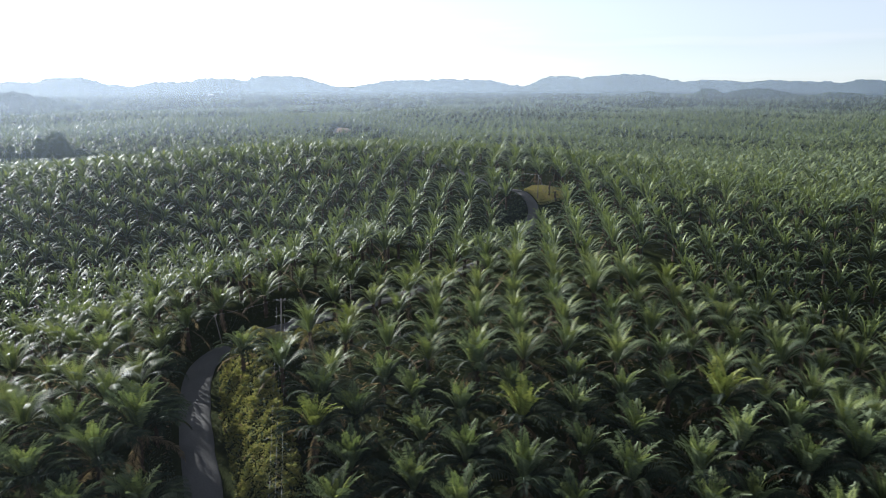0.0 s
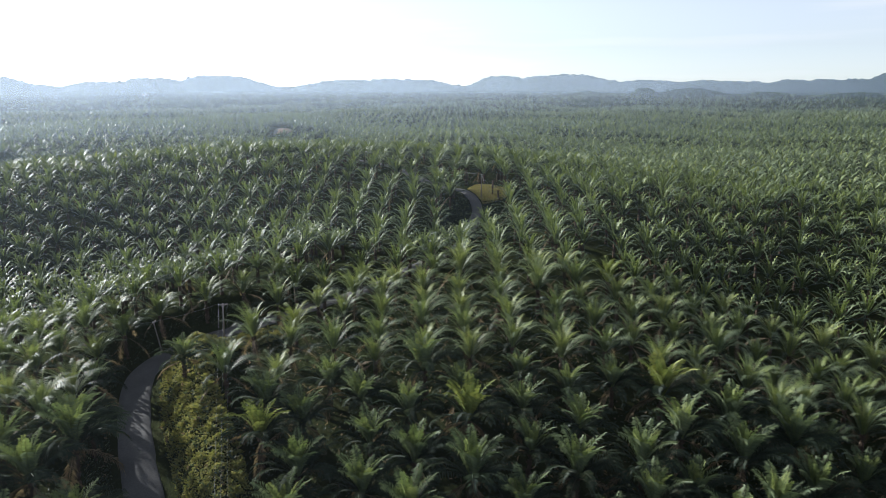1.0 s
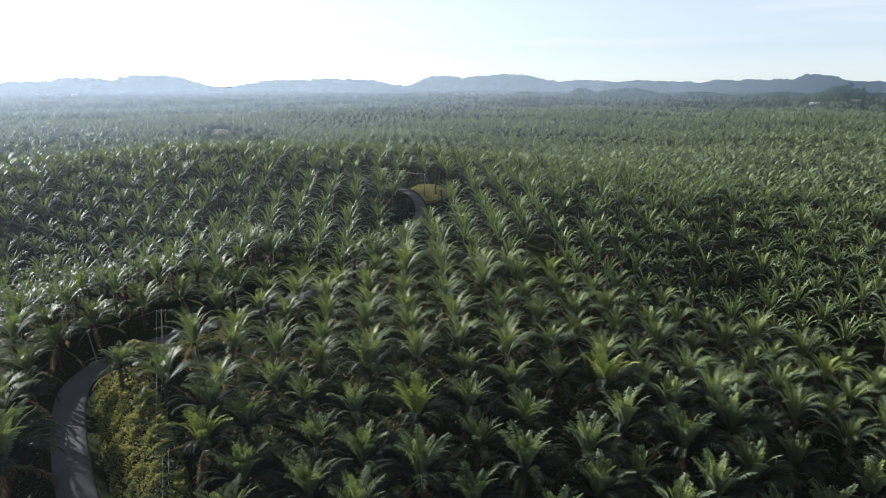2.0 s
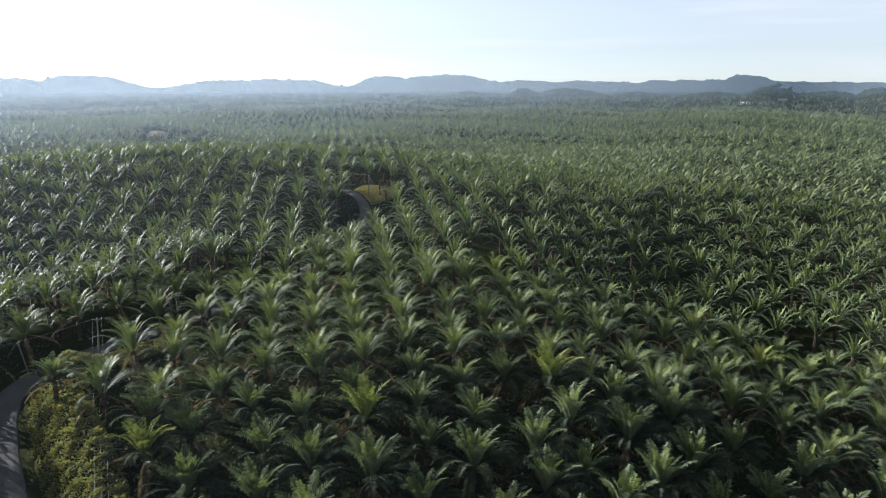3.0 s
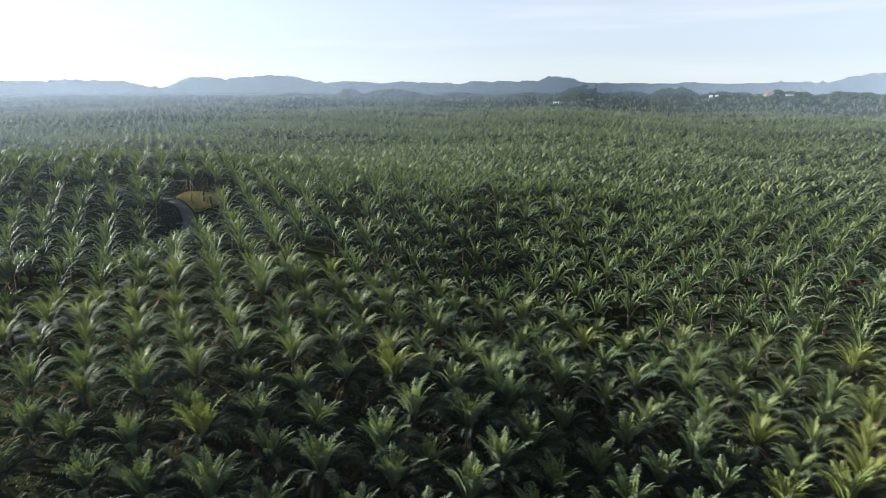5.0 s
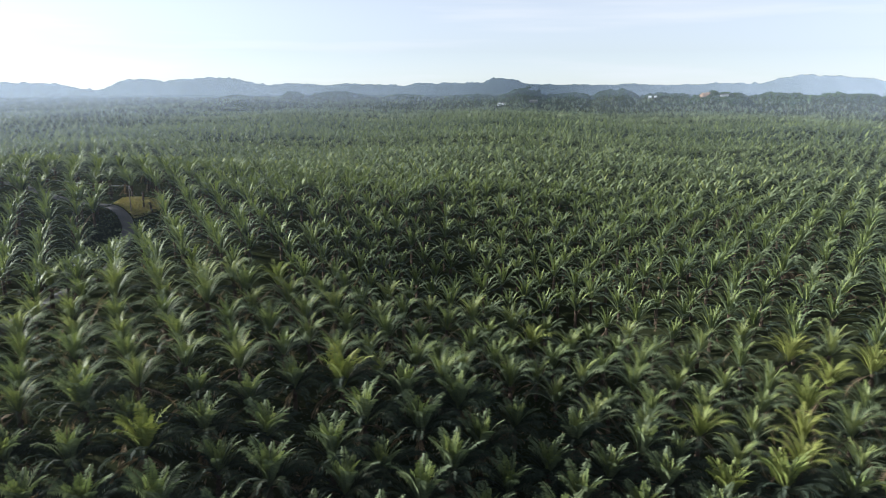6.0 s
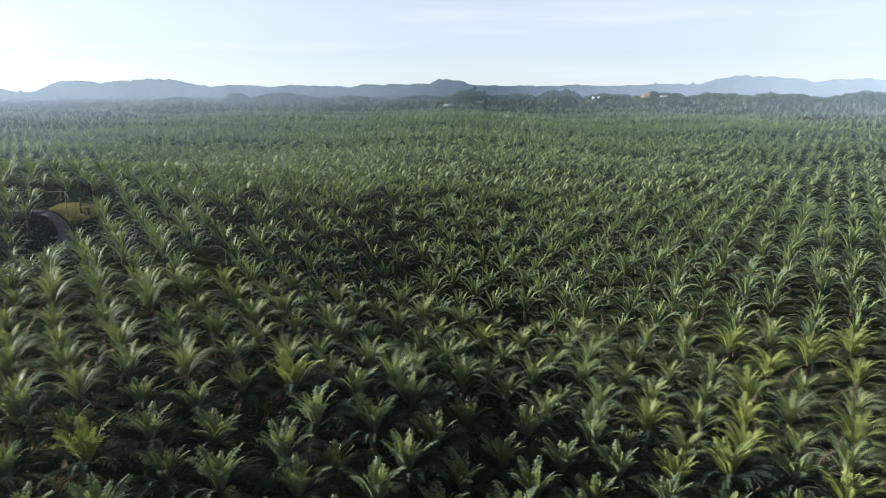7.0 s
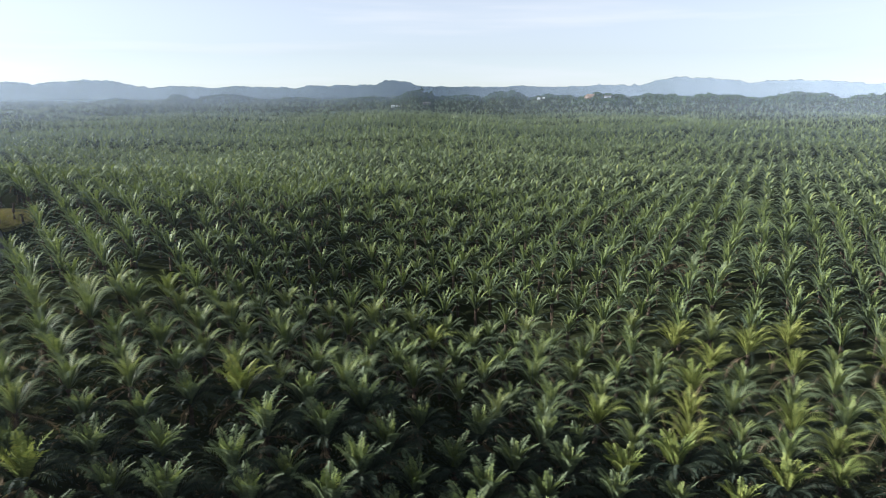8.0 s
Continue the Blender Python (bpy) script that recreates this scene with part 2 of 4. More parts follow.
def height(x, y, far=False):
    x, y = np.asarray(x, float), np.asarray(y, float)

    def rise(cx, cy, a, sx, sy):
        return a * np.exp(-((x - cx) / sx) ** 2 / 2 - ((y - cy) / sy) ** 2 / 2)

    r = np.hypot(x, y)
    u, w = 0.77 * x - 0.64 * y, 0.64 * x + 0.77 * y      # away from the sun, and across
    near_by = smooth(40, 90, w) * (1 - smooth(290, 400, w))
    crest = np.interp(w, (60, 111, 150, 180, 215, 241, 267, 300), (-48, -58, -75, -84, -80, -62, -47, -38))
    floor = np.interp(w, (60, 111, 150, 180, 215, 241, 300), (52, 42, 12, -8, -3, 12, 30))
    spread = (floor - crest) / 2.3
    valley = np.interp(w, (111, 180, 230, 300), (9, 7.5, 4.5, 2)) * np.exp(-((u - crest) / spread) ** 2 / 2) - np.interp(w, (111, 180, 215, 241, 300), (10, 7, 4, 1.5, 0)) * np.exp(-((u - floor) / spread) ** 2 / 2)
    z = 3 + valley * near_by + rise(-35, 300, 20, 120, 72) + rise(0, 40, -12, 60, 60) + rise(-98, 208, -13, 42, 46) + rise(35, 247, 2.5, 9, 8) + rise(25, 203, -6, 15, 17) + rise(-99, 708, 9, 22, 26)
    wave = 3.4 * np.sin(x / 131 + 0.7) * np.sin(y / 173 + 0.4) + 2.8 * np.sin(x / 61 - y / 83 + 1.3) + 1.2 * np.sin(x / 37 + y / 47)
    z = z + wave * smooth(290, 560, r) + 0.25 * np.sin(x / 9.0 + 1) * np.sin(y / 11.0)
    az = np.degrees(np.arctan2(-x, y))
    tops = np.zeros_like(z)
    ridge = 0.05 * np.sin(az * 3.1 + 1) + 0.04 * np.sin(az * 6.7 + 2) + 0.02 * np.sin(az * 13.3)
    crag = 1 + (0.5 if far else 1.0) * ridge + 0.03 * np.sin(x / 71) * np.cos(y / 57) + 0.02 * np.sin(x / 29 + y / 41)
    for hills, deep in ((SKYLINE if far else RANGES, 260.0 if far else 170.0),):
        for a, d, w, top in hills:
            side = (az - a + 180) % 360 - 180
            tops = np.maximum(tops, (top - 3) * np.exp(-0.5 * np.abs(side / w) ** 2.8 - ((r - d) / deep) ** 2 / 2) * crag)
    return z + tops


def land(x, y):
    """The ground's surface: the lie of the land with the road's bed cut in and the grassed bank beside it."""
    x, y = np.atleast_1d(np.asarray(x, float)), np.atleast_1d(np.asarray(y, float))
    z = height(x, y)
    near = np.hypot(x, y) < 800
    if near.any():
        d, k = off_road(x[near], y[near])
        bed = height(ROAD[k, 0], ROAD[k, 1])
        t = smooth(3.2, 8.0, np.abs(d))
        zn = z[near] * t + (bed - 0.12) * (1 - t)
        yy = ROAD[k, 1]
        zn += 5.2 * smooth(3.6, 10.0, -d) * (1 - smooth(14, 46, -d)) * smooth(55, 80, yy) * (1 - smooth(150, 175, yy))
        zn += 5.6 * np.exp(-((d - 10.5) / 4.4) ** 2 / 2) * smooth(3.4, 7.5, d) * smooth(70, 90, yy) * (1 - smooth(140, 150, yy)) * (yy < 152)
        z[near] = zn
    return z


# ---------------------------------------------------------------- mesh helpers
def raw_mesh(name, verts, faces, mats, idx=None, shade=False):
    """A mesh from arrays of vertices and of triangles or quads."""
    me = bpy.data.meshes.new(name)
    verts, faces = np.asarray(verts, np.float32), np.asarray(faces, np.int32)
    n, k = faces.shape
    me.vertices.add(len(verts))
    me.vertices.foreach_set("co", verts.ravel())
    me.loops.add(n * k)
    me.loops.foreach_set("vertex_index", faces.ravel())
    me.polygons.add(n)
    me.polygons.foreach_set("loop_start", np.arange(0, n * k, k, dtype=np.int32))
    for m in mats:
        me.materials.append(m)
    if idx is not None:
        me.polygons.foreach_set("material_index", np.asarray(idx, np.int32))
    me.polygons.foreach_set("use_smooth", np.full(n, shade))
    me.update(calc_edges=True)
    return me


def part(name, bm, mat, parent=None, label=""):
    me = bpy.data.meshes.new(name)
    bm.to_mesh(me)
    bm.free()
    me.materials.append(mat)
    ob = new(name, me)
    if parent is not None:
        ob.parent = parent
    return tagged(ob, label)


def tube(bm, pts, radii, sides=8, cap=True):
    """A round bar along pts, added to bm."""
    pts = [Vector(p) for p in pts]
    rings = []
    for i, p in enumerate(pts):
        t = (pts[min(i + 1, len(pts) - 1)] - pts[max(i - 1, 0)]).normalized()
        q = t.to_track_quat("Z", "Y")
        rings.append([bm.verts.new(p + q @ Vector((math.cos(a) * radii[i], math.sin(a) * radii[i], 0)))
                      for a in (2 * math.pi * j / sides for j in range(sides))])
    for a, b in zip(rings, rings[1:]):
        for j in range(sides):
            bm.faces.new((a[j], a[(j + 1) % sides], b[(j + 1) % sides], b[j]))
    if cap:
        bm.faces.new(rings[0][::-1])
        bm.faces.new(rings[-1])


def box(bm, m, size, bevel=0.0):
    got = bmesh.ops.create_cube(bm, size=1.0, matrix=m @ Matrix.Diagonal((*size, 1)))
    if bevel:
        edges = {e for v in got["verts"] for e in v.link_edges}
        bmesh.ops.bevel(bm, geom=list(edges), offset=bevel, segments=2, affect="EDGES")


# ---------------------------------------------------------------- ground
def make_ground():
    az = np.concatenate([np.linspace(-100, 60, 330, endpoint=False), np.linspace(60, 260, 70, endpoint=False)])
    rad = [3.0]
    while rad[-1] < 4900:
        rad.append(rad[-1] * (1.024 if 40 < rad[-1] < 330 else 1.07))
    rad = np.array(rad)
    A, R = np.meshgrid(np.radians(az), rad)
    x, y = (-np.sin(A) * R).ravel(), (np.cos(A) * R).ravel()
    z = land(x, y)
    n, m = len(az), len(rad)
    i, j = np.meshgrid(np.arange(m - 1), np.arange(n), indexing="ij")
    jn = (j + 1) % n
    quads = np.stack([i * n + j, (i + 1) * n + j, (i + 1) * n + jn, i * n + jn], -1).reshape(-1, 4)[:, ::-1]
    v = np.stack([x, y, z], -1)
    c = len(v)
    v = np.vstack([v, [[0, 0, float(land(0, 0)[0])]]])
    fan = np.stack([np.arange(n), (np.arange(n) + 1) % n, np.full(n, c), np.full(n, c)], -1)
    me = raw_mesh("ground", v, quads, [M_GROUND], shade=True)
    me2 = bmesh.new()
    me2.from_mesh(me)
    me2.verts.ensure_lookup_table()
    for a, b, d, _ in fan:
        me2.faces.new((me2.verts[a], me2.verts[b], me2.verts[d]))
    me2.to_mesh(me)
    me2.free()
    tagged(new("ground", me), "dark earth and low undergrowth of a rolling plantation", "ground", kind="structure")


def make_road():
    keep = ROAD[:, 1] > -400
    mid, tan = ROAD[keep], TANGENT[keep]
    side = np.stack([tan[:, 1], -tan[:, 0]], -1)
    across = np.array([-2.75, -2.55, -1.3, 0, 1.3, 2.55, 2.75])
    crown = np.array([-0.14, 0.0, 0.05, 0.08, 0.05, 0.0, -0.14])
    wob = 0.18 * np.sin(np.arange(len(mid)) * 0.9) + 0.12 * np.sin(np.arange(len(mid)) * 0.37)
    narrow = 1 - 0.3 * smooth(150, 170, mid[:, 1])[:, None, None]
    xy = mid[:, None] + side[:, None] * (narrow * across[None, :, None] * (1 + wob[:, None, None] * 0.03))
    z = height(mid[:, 0], mid[:, 1])[:, None] + crown[None]
    v = np.concatenate([xy, z[..., None]], -1).reshape(-1, 3)
    n, m = len(mid), len(across)
    i, j = np.meshgrid(np.arange(n - 1), np.arange(m - 1), indexing="ij")
    q = np.stack([i * m + j, i * m + j + 1, (i + 1) * m + j + 1, (i + 1) * m + j], -1).reshape(-1, 4)
    tagged(new("road", raw_mesh("road", v, q, [M_ROAD], shade=True)), "narrow grey gravelled plantation road, worn and unmarked", "road", kind="structure")


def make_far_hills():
    """The wooded hills along the horizon, and the added sheets that imitate haze before them."""
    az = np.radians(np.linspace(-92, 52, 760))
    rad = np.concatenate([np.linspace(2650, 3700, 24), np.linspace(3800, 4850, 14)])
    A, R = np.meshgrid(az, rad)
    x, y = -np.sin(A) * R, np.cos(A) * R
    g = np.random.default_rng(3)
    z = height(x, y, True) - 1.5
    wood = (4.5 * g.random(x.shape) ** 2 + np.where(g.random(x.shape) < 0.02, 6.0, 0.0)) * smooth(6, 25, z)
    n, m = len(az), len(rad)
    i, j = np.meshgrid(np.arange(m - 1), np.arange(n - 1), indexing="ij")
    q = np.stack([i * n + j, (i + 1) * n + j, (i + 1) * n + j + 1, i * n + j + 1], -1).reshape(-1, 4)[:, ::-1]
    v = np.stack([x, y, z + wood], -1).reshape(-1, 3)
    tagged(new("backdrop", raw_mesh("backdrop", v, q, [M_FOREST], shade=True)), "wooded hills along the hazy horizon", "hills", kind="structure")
    # added tinted sheets in place of haze, one behind the other, that reach as high as the hills behind them
    crest = ((z + wood - EYE[2]) / R).max(0)
    steps = np.linspace(0, 1, 9)[:, None]
    m = len(steps)
    i, j = np.meshgrid(np.arange(m - 1), np.arange(n - 1), indexing="ij")
    q = np.stack([i * n + j, (i + 1) * n + j, (i + 1) * n + j + 1, i * n + j + 1], -1).reshape(-1, 4)
    for r0, dense, west, east, foot in HAZE_SHEETS:
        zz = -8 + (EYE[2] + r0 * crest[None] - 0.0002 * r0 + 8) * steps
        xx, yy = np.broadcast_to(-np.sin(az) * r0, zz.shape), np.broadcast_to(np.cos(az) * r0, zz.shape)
        # farthest sheets are tinted brighter, which pales the hills as haze does
        mat = haze_material("haze_sheet", dense, west, east, [c * (1.0 if r0 < 1500 else 1.5) for c in HAZE_TINT], foot, HAZE_THROUGH)
        me = raw_mesh("haze_sheet", np.stack([xx, yy, zz], -1).reshape(-1, 3), q, [mat], shade=True)
        tagged(new("haze_sheet", me), "tinted see-through sheet that stands in for distance haze", "mist", kind="stuff")


# haze sheets: distance, density, shares of it to the west and the east, and the heights between which a sheet sets in
HAZE_SHEETS = [(70.0, 0.0045, 1.5, 1.0, (-4.0, 8.0)), (170.0, 0.028, 1.5, 0.3, (2.0, 38.0)), (380.0, 0.09, 1.5, 0.5, (2.0, 34.0)), (620.0, 0.15, 1.5, 0.5, (2.0, 30.0)),
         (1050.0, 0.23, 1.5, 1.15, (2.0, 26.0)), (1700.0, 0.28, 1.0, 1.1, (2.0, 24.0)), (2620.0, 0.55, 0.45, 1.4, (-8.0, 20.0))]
HAZE_TINT, HAZE_THROUGH = (0.345, 0.41, 0.49), 0.4
make_ground()
make_road()
make_far_hills()


# ---------------------------------------------------------------- palms
def frond_geo(rng, length, rise, bend, pairs, teeth, wide, core=0.3, segs=6, splay=0.6):
    """Vertices and triangles of one feathered frond that grows along +x. rise and bend in degrees.
    teeth False: folded leaflets and a round midrib; True: single blades on a flat midrib, for palms farther off."""
    s = np.linspace(0, 1, segs * 4 + 1)
    ang = np.radians(rise - bend * s ** 2.1)
    step = length / (len(s) - 1)
    px = np.concatenate([[0], np.cumsum(np.cos(ang[:-1]) * step)])
    pz = np.concatenate([[0], np.cumsum(np.sin(ang[:-1]) * step)])
    sway = rng.uniform(-0.18, 0.18) * length
    py = sway * s ** 2
    P = np.stack([px, py, pz], -1)
    T = np.gradient(P, axis=0)
    T /= np.linalg.norm(T, axis=1)[:, None]
    roll = radians(rng.uniform(-28, 28))
    S0 = np.cross([0, 0, 1.0], T)
    S0 /= np.maximum(np.linalg.norm(S0, axis=1), 1e-6)[:, None]
    N0 = np.cross(T, S0)
    S = S0 * math.cos(roll) + N0 * math.sin(roll)
    N = np.cross(T, S)
    V, F = [], []

    def at(a, u):
        f = u * (len(s) - 1)
        i = min(int(f), len(s) - 2)
        return a[i] * (1 - f + i) + a[i + 1] * (f - i)

    ribs = np.linspace(0, 1, segs + 1)
    if not teeth:
        for u in ribs:
            c, q, w = at(P, u), at(S, u), 0.075 * (1 - u) + 0.012
            nn = at(N, u)
            V += [c + q * w, c - q * w, c - nn * w * 1.1]
        for k in range(segs):
            for a, b in ((0, 1), (1, 2), (2, 0)):
                F += [(3 * k + a, 3 * k + b, 3 * k + 3 + b), (3 * k + a, 3 * k + 3 + b, 3 * k + 3 + a)]
    else:
        for u in ribs:
            c, q, nn = at(P, u), at(S, u), at(N, u)
            w = core * (0.12 if u < 0.05 else 1.0) * (1 - 0.75 * u ** 2)
            V += [c + q * w - nn * w * 0.3, c, c - q * w - nn * w * 0.3]
        for k in range(segs):
            for j in (0, 1):
                b = 3 * k + j
                F += [(b, b + 1, b + 4), (b, b + 4, b + 3)]
    for k in range(pairs):
        u = 0.12 + 0.88 * (k + 0.5) / pairs
        c, t = at(P, u), at(T, u)
        t = t / np.linalg.norm(t)
        ln = length * (0.155 if not teeth else 0.15) * min(1.0, 0.4 + (u - 0.12) * 3.2) * (1 - 0.5 * max(0.0, (u - 0.7) / 0.3) ** 1.6)
        for sg in (1, -1):
            q, nn = at(S, u) * sg, at(N, u)
            lift = rng.uniform(0.0, 0.16) if teeth else rng.uniform(-0.05, 0.34)
            d = q * (splay if teeth else 0.82) + t * ((1.4 - splay if teeth else 0.42) + 0.6 * max(0, u - 0.6)) + nn * lift
            d /= np.linalg.norm(d)
            ll = ln * rng.uniform(0.78, 1.15)
            w = t * wide
            b = len(V)
            drop = np.array([0, 0, -1.0]) * ll
            if not teeth:
                V += [c, c + d * ll * 0.45 + w, c + d * ll * 0.5 - w - nn * 0.02, c + d * ll + drop * 0.34]
                F += [(b, b + 1, b + 3), (b, b + 3, b + 2)]
            else:
                V += [c + w, c - w, c + d * ll + drop * 0.2]
                F += [(b, b + 1, b + 2)]
    return np.array(V), np.array(F)


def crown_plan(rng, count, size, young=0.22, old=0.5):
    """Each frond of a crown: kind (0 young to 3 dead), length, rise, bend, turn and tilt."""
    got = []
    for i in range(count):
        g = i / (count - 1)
        # old kind sits low and wears the leaf colour darkened for shade
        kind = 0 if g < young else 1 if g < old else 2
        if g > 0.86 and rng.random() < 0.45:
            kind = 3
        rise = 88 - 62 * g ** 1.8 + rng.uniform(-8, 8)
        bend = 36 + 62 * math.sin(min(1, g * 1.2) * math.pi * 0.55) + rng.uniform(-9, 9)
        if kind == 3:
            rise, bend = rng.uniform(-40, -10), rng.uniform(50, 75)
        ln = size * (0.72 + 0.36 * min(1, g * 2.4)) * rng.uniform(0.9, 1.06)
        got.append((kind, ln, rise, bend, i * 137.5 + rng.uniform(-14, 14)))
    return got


def crown_geo(rng, count, pairs, wide, size, core, segs, splay=0.6):
    """A whole crown as arrays: vertices, triangles and the kind of each triangle."""
    V, F, K, base = [], [], [], 0
    # more pale fronds than in the nearest palms: their sunlight put into colour
    for kind, ln, rise, bend, turn in crown_plan(rng, count, size, 0.36, 0.78):
        v, f = frond_geo(rng, ln, rise, bend, pairs, True, wide, core, segs, splay)
        a = radians(turn)
        R = np.array([[math.cos(a), -math.sin(a), 0], [math.sin(a), math.cos(a), 0], [0, 0, 1]])
        v = v @ R.T + np.array([math.cos(a) * 0.25, math.sin(a) * 0.25, 0])
        V.append(v)
        F.append(f + base)
        K.append(np.full(len(f), kind))
        base += len(v)
    return np.vstack(V), np.vstack(F), np.concatenate(K)


def blade_crown(rng, count, size, segs):
    """A crown of plain arched blades, for palms a long way off."""
    V, F, K, base = [], [], [], 0
    for i in range(count):
        g = (i + 0.5) / count
        a = radians(i * 137.5 + rng.uniform(-20, 20))
        rise, bend = radians(84 - 64 * g ** 1.4), radians(64 + 56 * g)
        ln = size * rng.uniform(0.85, 1.1)
        p, pts = np.array([0.0, 0.0]), []
        for k in range(segs + 1):
            pts.append(p.copy())
            e = rise - bend * ((k + 0.5) / segs) ** 1.6
            p = p + np.array([math.cos(e), math.sin(e)]) * ln / segs
        c, s = math.cos(a), math.sin(a)
        for k, (r, z) in enumerate(pts):
            w = size * 0.042 * (0.6 + 0.9 * math.sin(math.pi * (k + 0.6) / (segs + 1))) * (0.15 if k == segs else 1)
            tw = rng.uniform(-0.35, 0.35)
            V += [(c * r - s * w, s * r + c * w, z + tw * w), (c * r + s * w, s * r - c * w, z - tw * w)]
        for k in range(segs):
            b = base + 2 * k
            F += [(b, b + 1, b + 3), (b, b + 3, b + 2)]
            # lower blades take the old leaf, with crown shade in its colour
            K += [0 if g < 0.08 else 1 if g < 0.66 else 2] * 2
        base += 2 * (segs + 1)
    return np.array(V), np.array(F), np.array(K)


LEAVES = [M_YOUNG, M_LEAF, M_OLD_SHADE, M_DEAD]
rng = random.Random(7)


def trunk_mesh(rng, tall, sides=9, stubs=22):
    """A stout trunk, clad in the cut stubs of old frond bases."""
    bm = bmesh.new()
    n = 9
    tube(bm, [(0.05 * math.sin(i), 0.05 * math.cos(i * 1.7), -0.5 + (tall + 0.6) * i / n) for i in range(n + 1)],
         [0.46 - 0.1 * i / n + 0.05 * math.sin(i * 2.3) for i in range(n + 1)], sides)
    for i in range(stubs):
        a, z = radians(i * 137.5), 0.3 + (tall - 0.3) * i / stubs
        c = Vector((math.cos(a), math.sin(a), 0))
        tube(bm, [c * 0.3 + Vector((0, 0, z)), c * 0.62 + Vector((0, 0, z + 0.32))], [0.12, 0.05], 4)
    me = bpy.data.meshes.new("trunk")
    bm.to_mesh(me)
    bm.free()
    me.materials.append(M_TRUNK)
    return me


# frond meshes that the nearest palms share: by kind and by age
def frond_meshes(rng):
    lib = {}
    for kind in range(4):
        for step in range(5):
            rise, bend = {0: (88 - 5 * step, 30 + 9 * step), 1: (76 - 8 * step, 62 + 8 * step), 2: (48 - 8 * step, 88 + 3 * step),
                          3: (-8 - 8 * step, 55 + 4 * step)}[kind]
            v, f = frond_geo(rng, 6.5, rise, bend, 28, False, 0.085)
            lib[kind, step] = raw_mesh("frond", v, f, [LEAVES[kind]])
            if kind < 2:
                lib[kind + 10, step] = raw_mesh("frond", v, f, [M_BRIGHT])
    return lib


FRONDS = frond_meshes(rng)
TALL = 4.6


def full_palm(rng, size, count, bright=False):
    """An oil palm whose fronds are parts."""
    palm = new("oil_palm")
    new("trunk", trunk_mesh(rng, TALL)).parent = palm
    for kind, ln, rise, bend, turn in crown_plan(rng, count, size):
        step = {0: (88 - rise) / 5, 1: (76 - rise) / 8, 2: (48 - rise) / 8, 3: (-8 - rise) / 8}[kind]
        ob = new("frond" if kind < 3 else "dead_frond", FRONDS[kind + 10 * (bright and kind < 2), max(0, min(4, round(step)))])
        if kind == 3:
            tagged(ob, "withered brown frond")
        ob.parent = palm
        a = radians(turn)
        ob.matrix_basis = Matrix.Translation((math.cos(a) * 0.22, math.sin(a) * 0.22, TALL)) @ Matrix.Rotation(a, 4, "Z") @ Matrix.Diagonal((ln / 6.5,) * 3 + (1,))
    if bright:
        return tagged(palm, "oil palm with bright yellow-green upper fronds", "palm tree", "palms of the plantation")
    return tagged(palm, "mature oil palm with an upright shuttlecock of glossy green fronds", "palm tree", "palms of the plantation")


def plain_palm(rng, size, count, bright=False):
    palm = new("oil_palm")
    new("trunk", trunk_mesh(rng, TALL, 7, 10)).parent = palm
    v, f, k = crown_geo(rng, count, 18, 0.085, size, 0.1, 4, 0.85)
    v[:, 2] += TALL
    new("crown", raw_mesh("crown", v, f, [M_BRIGHT, M_BRIGHT, M_OLD_SHADE, M_DEAD] if bright else LEAVES, k)).parent = palm
    if bright:
        return tagged(palm, "oil palm with bright yellow-green upper fronds", "palm tree", "palms of the plantation")
    return tagged(palm, "mature oil palm with an upright shuttlecock of glossy green fronds", "palm tree", "palms of the plantation")


# planting: a triangular grid of 9.3 m
A1 = np.array([math.sin(radians(5.5)), math.cos(radians(5.5))]) * 9.3
A2 = np.array([math.sin(radians(65.5)), math.cos(radians(65.5))]) * 9.3
ORIGIN = np.array([2.27, 1.74])


def planting(reach):
    n = int(reach / 9.3 * 1.2) + 2
    i, j = np.meshgrid(np.arange(-n, n + 1), np.arange(-n, n + 1))
    p = ORIGIN + i.ravel()[:, None] * A1 + j.ravel()[:, None] * A2
    return p[np.hypot(p[:, 0], p[:, 1]) < reach]


nrng = np.random.default_rng(11)
spots = planting(2150)
spots = spots + nrng.normal(0, 1, spots.shape) * (0.75 + 0.7 * smooth(280, 700, np.hypot(spots[:, 0], spots[:, 1])))[:, None]
dist = np.hypot(spots[:, 0], spots[:, 1])
azim = np.degrees(np.arctan2(-spots[:, 0], spots[:, 1]))
seen = (azim < 46) & (azim > -84)
ok = seen | (dist < 170)
spots, dist, azim, seen = spots[ok], dist[ok], azim[ok], seen[ok]
ok = np.ones(len(spots), bool)
near = dist < 820
d_road, k_road = off_road(spots[near, 0], spots[near, 1])
ry = ROAD[k_road, 1]
bank = (ry > 60) & (ry < 152)
clear = (np.abs(d_road) < np.where(bank, 5.0, np.where((ry < 219) | (ry > 240), 1.6, 3.0))) | (bank & (d_road > 0) & (d_road < 14.5)) | (bank & (d_road < 0) & (d_road > np.where(ry > 124, -4.6, -7.4)))
ok[np.flatnonzero(near)[clear]] = False
ok &= ~((azim < -5.9) & (azim > -9.6) & (dist > 216) & (dist < 258))
along = (spots[:, 0] - 35) * -0.77 + (spots[:, 1] - 247) * 0.64     # open towards the low sun
ok &= ~((along > 0) & (along < 23) & (np.abs((spots[:, 0] - 35) * 0.64 + (spots[:, 1] - 247) * 0.77) < 5))
pad_x, pad_y = -98.5, 697.0
ok &= np.hypot((spots[:, 0] - pad_x) / 12, (spots[:, 1] - pad_y + 8) / 24) > 1
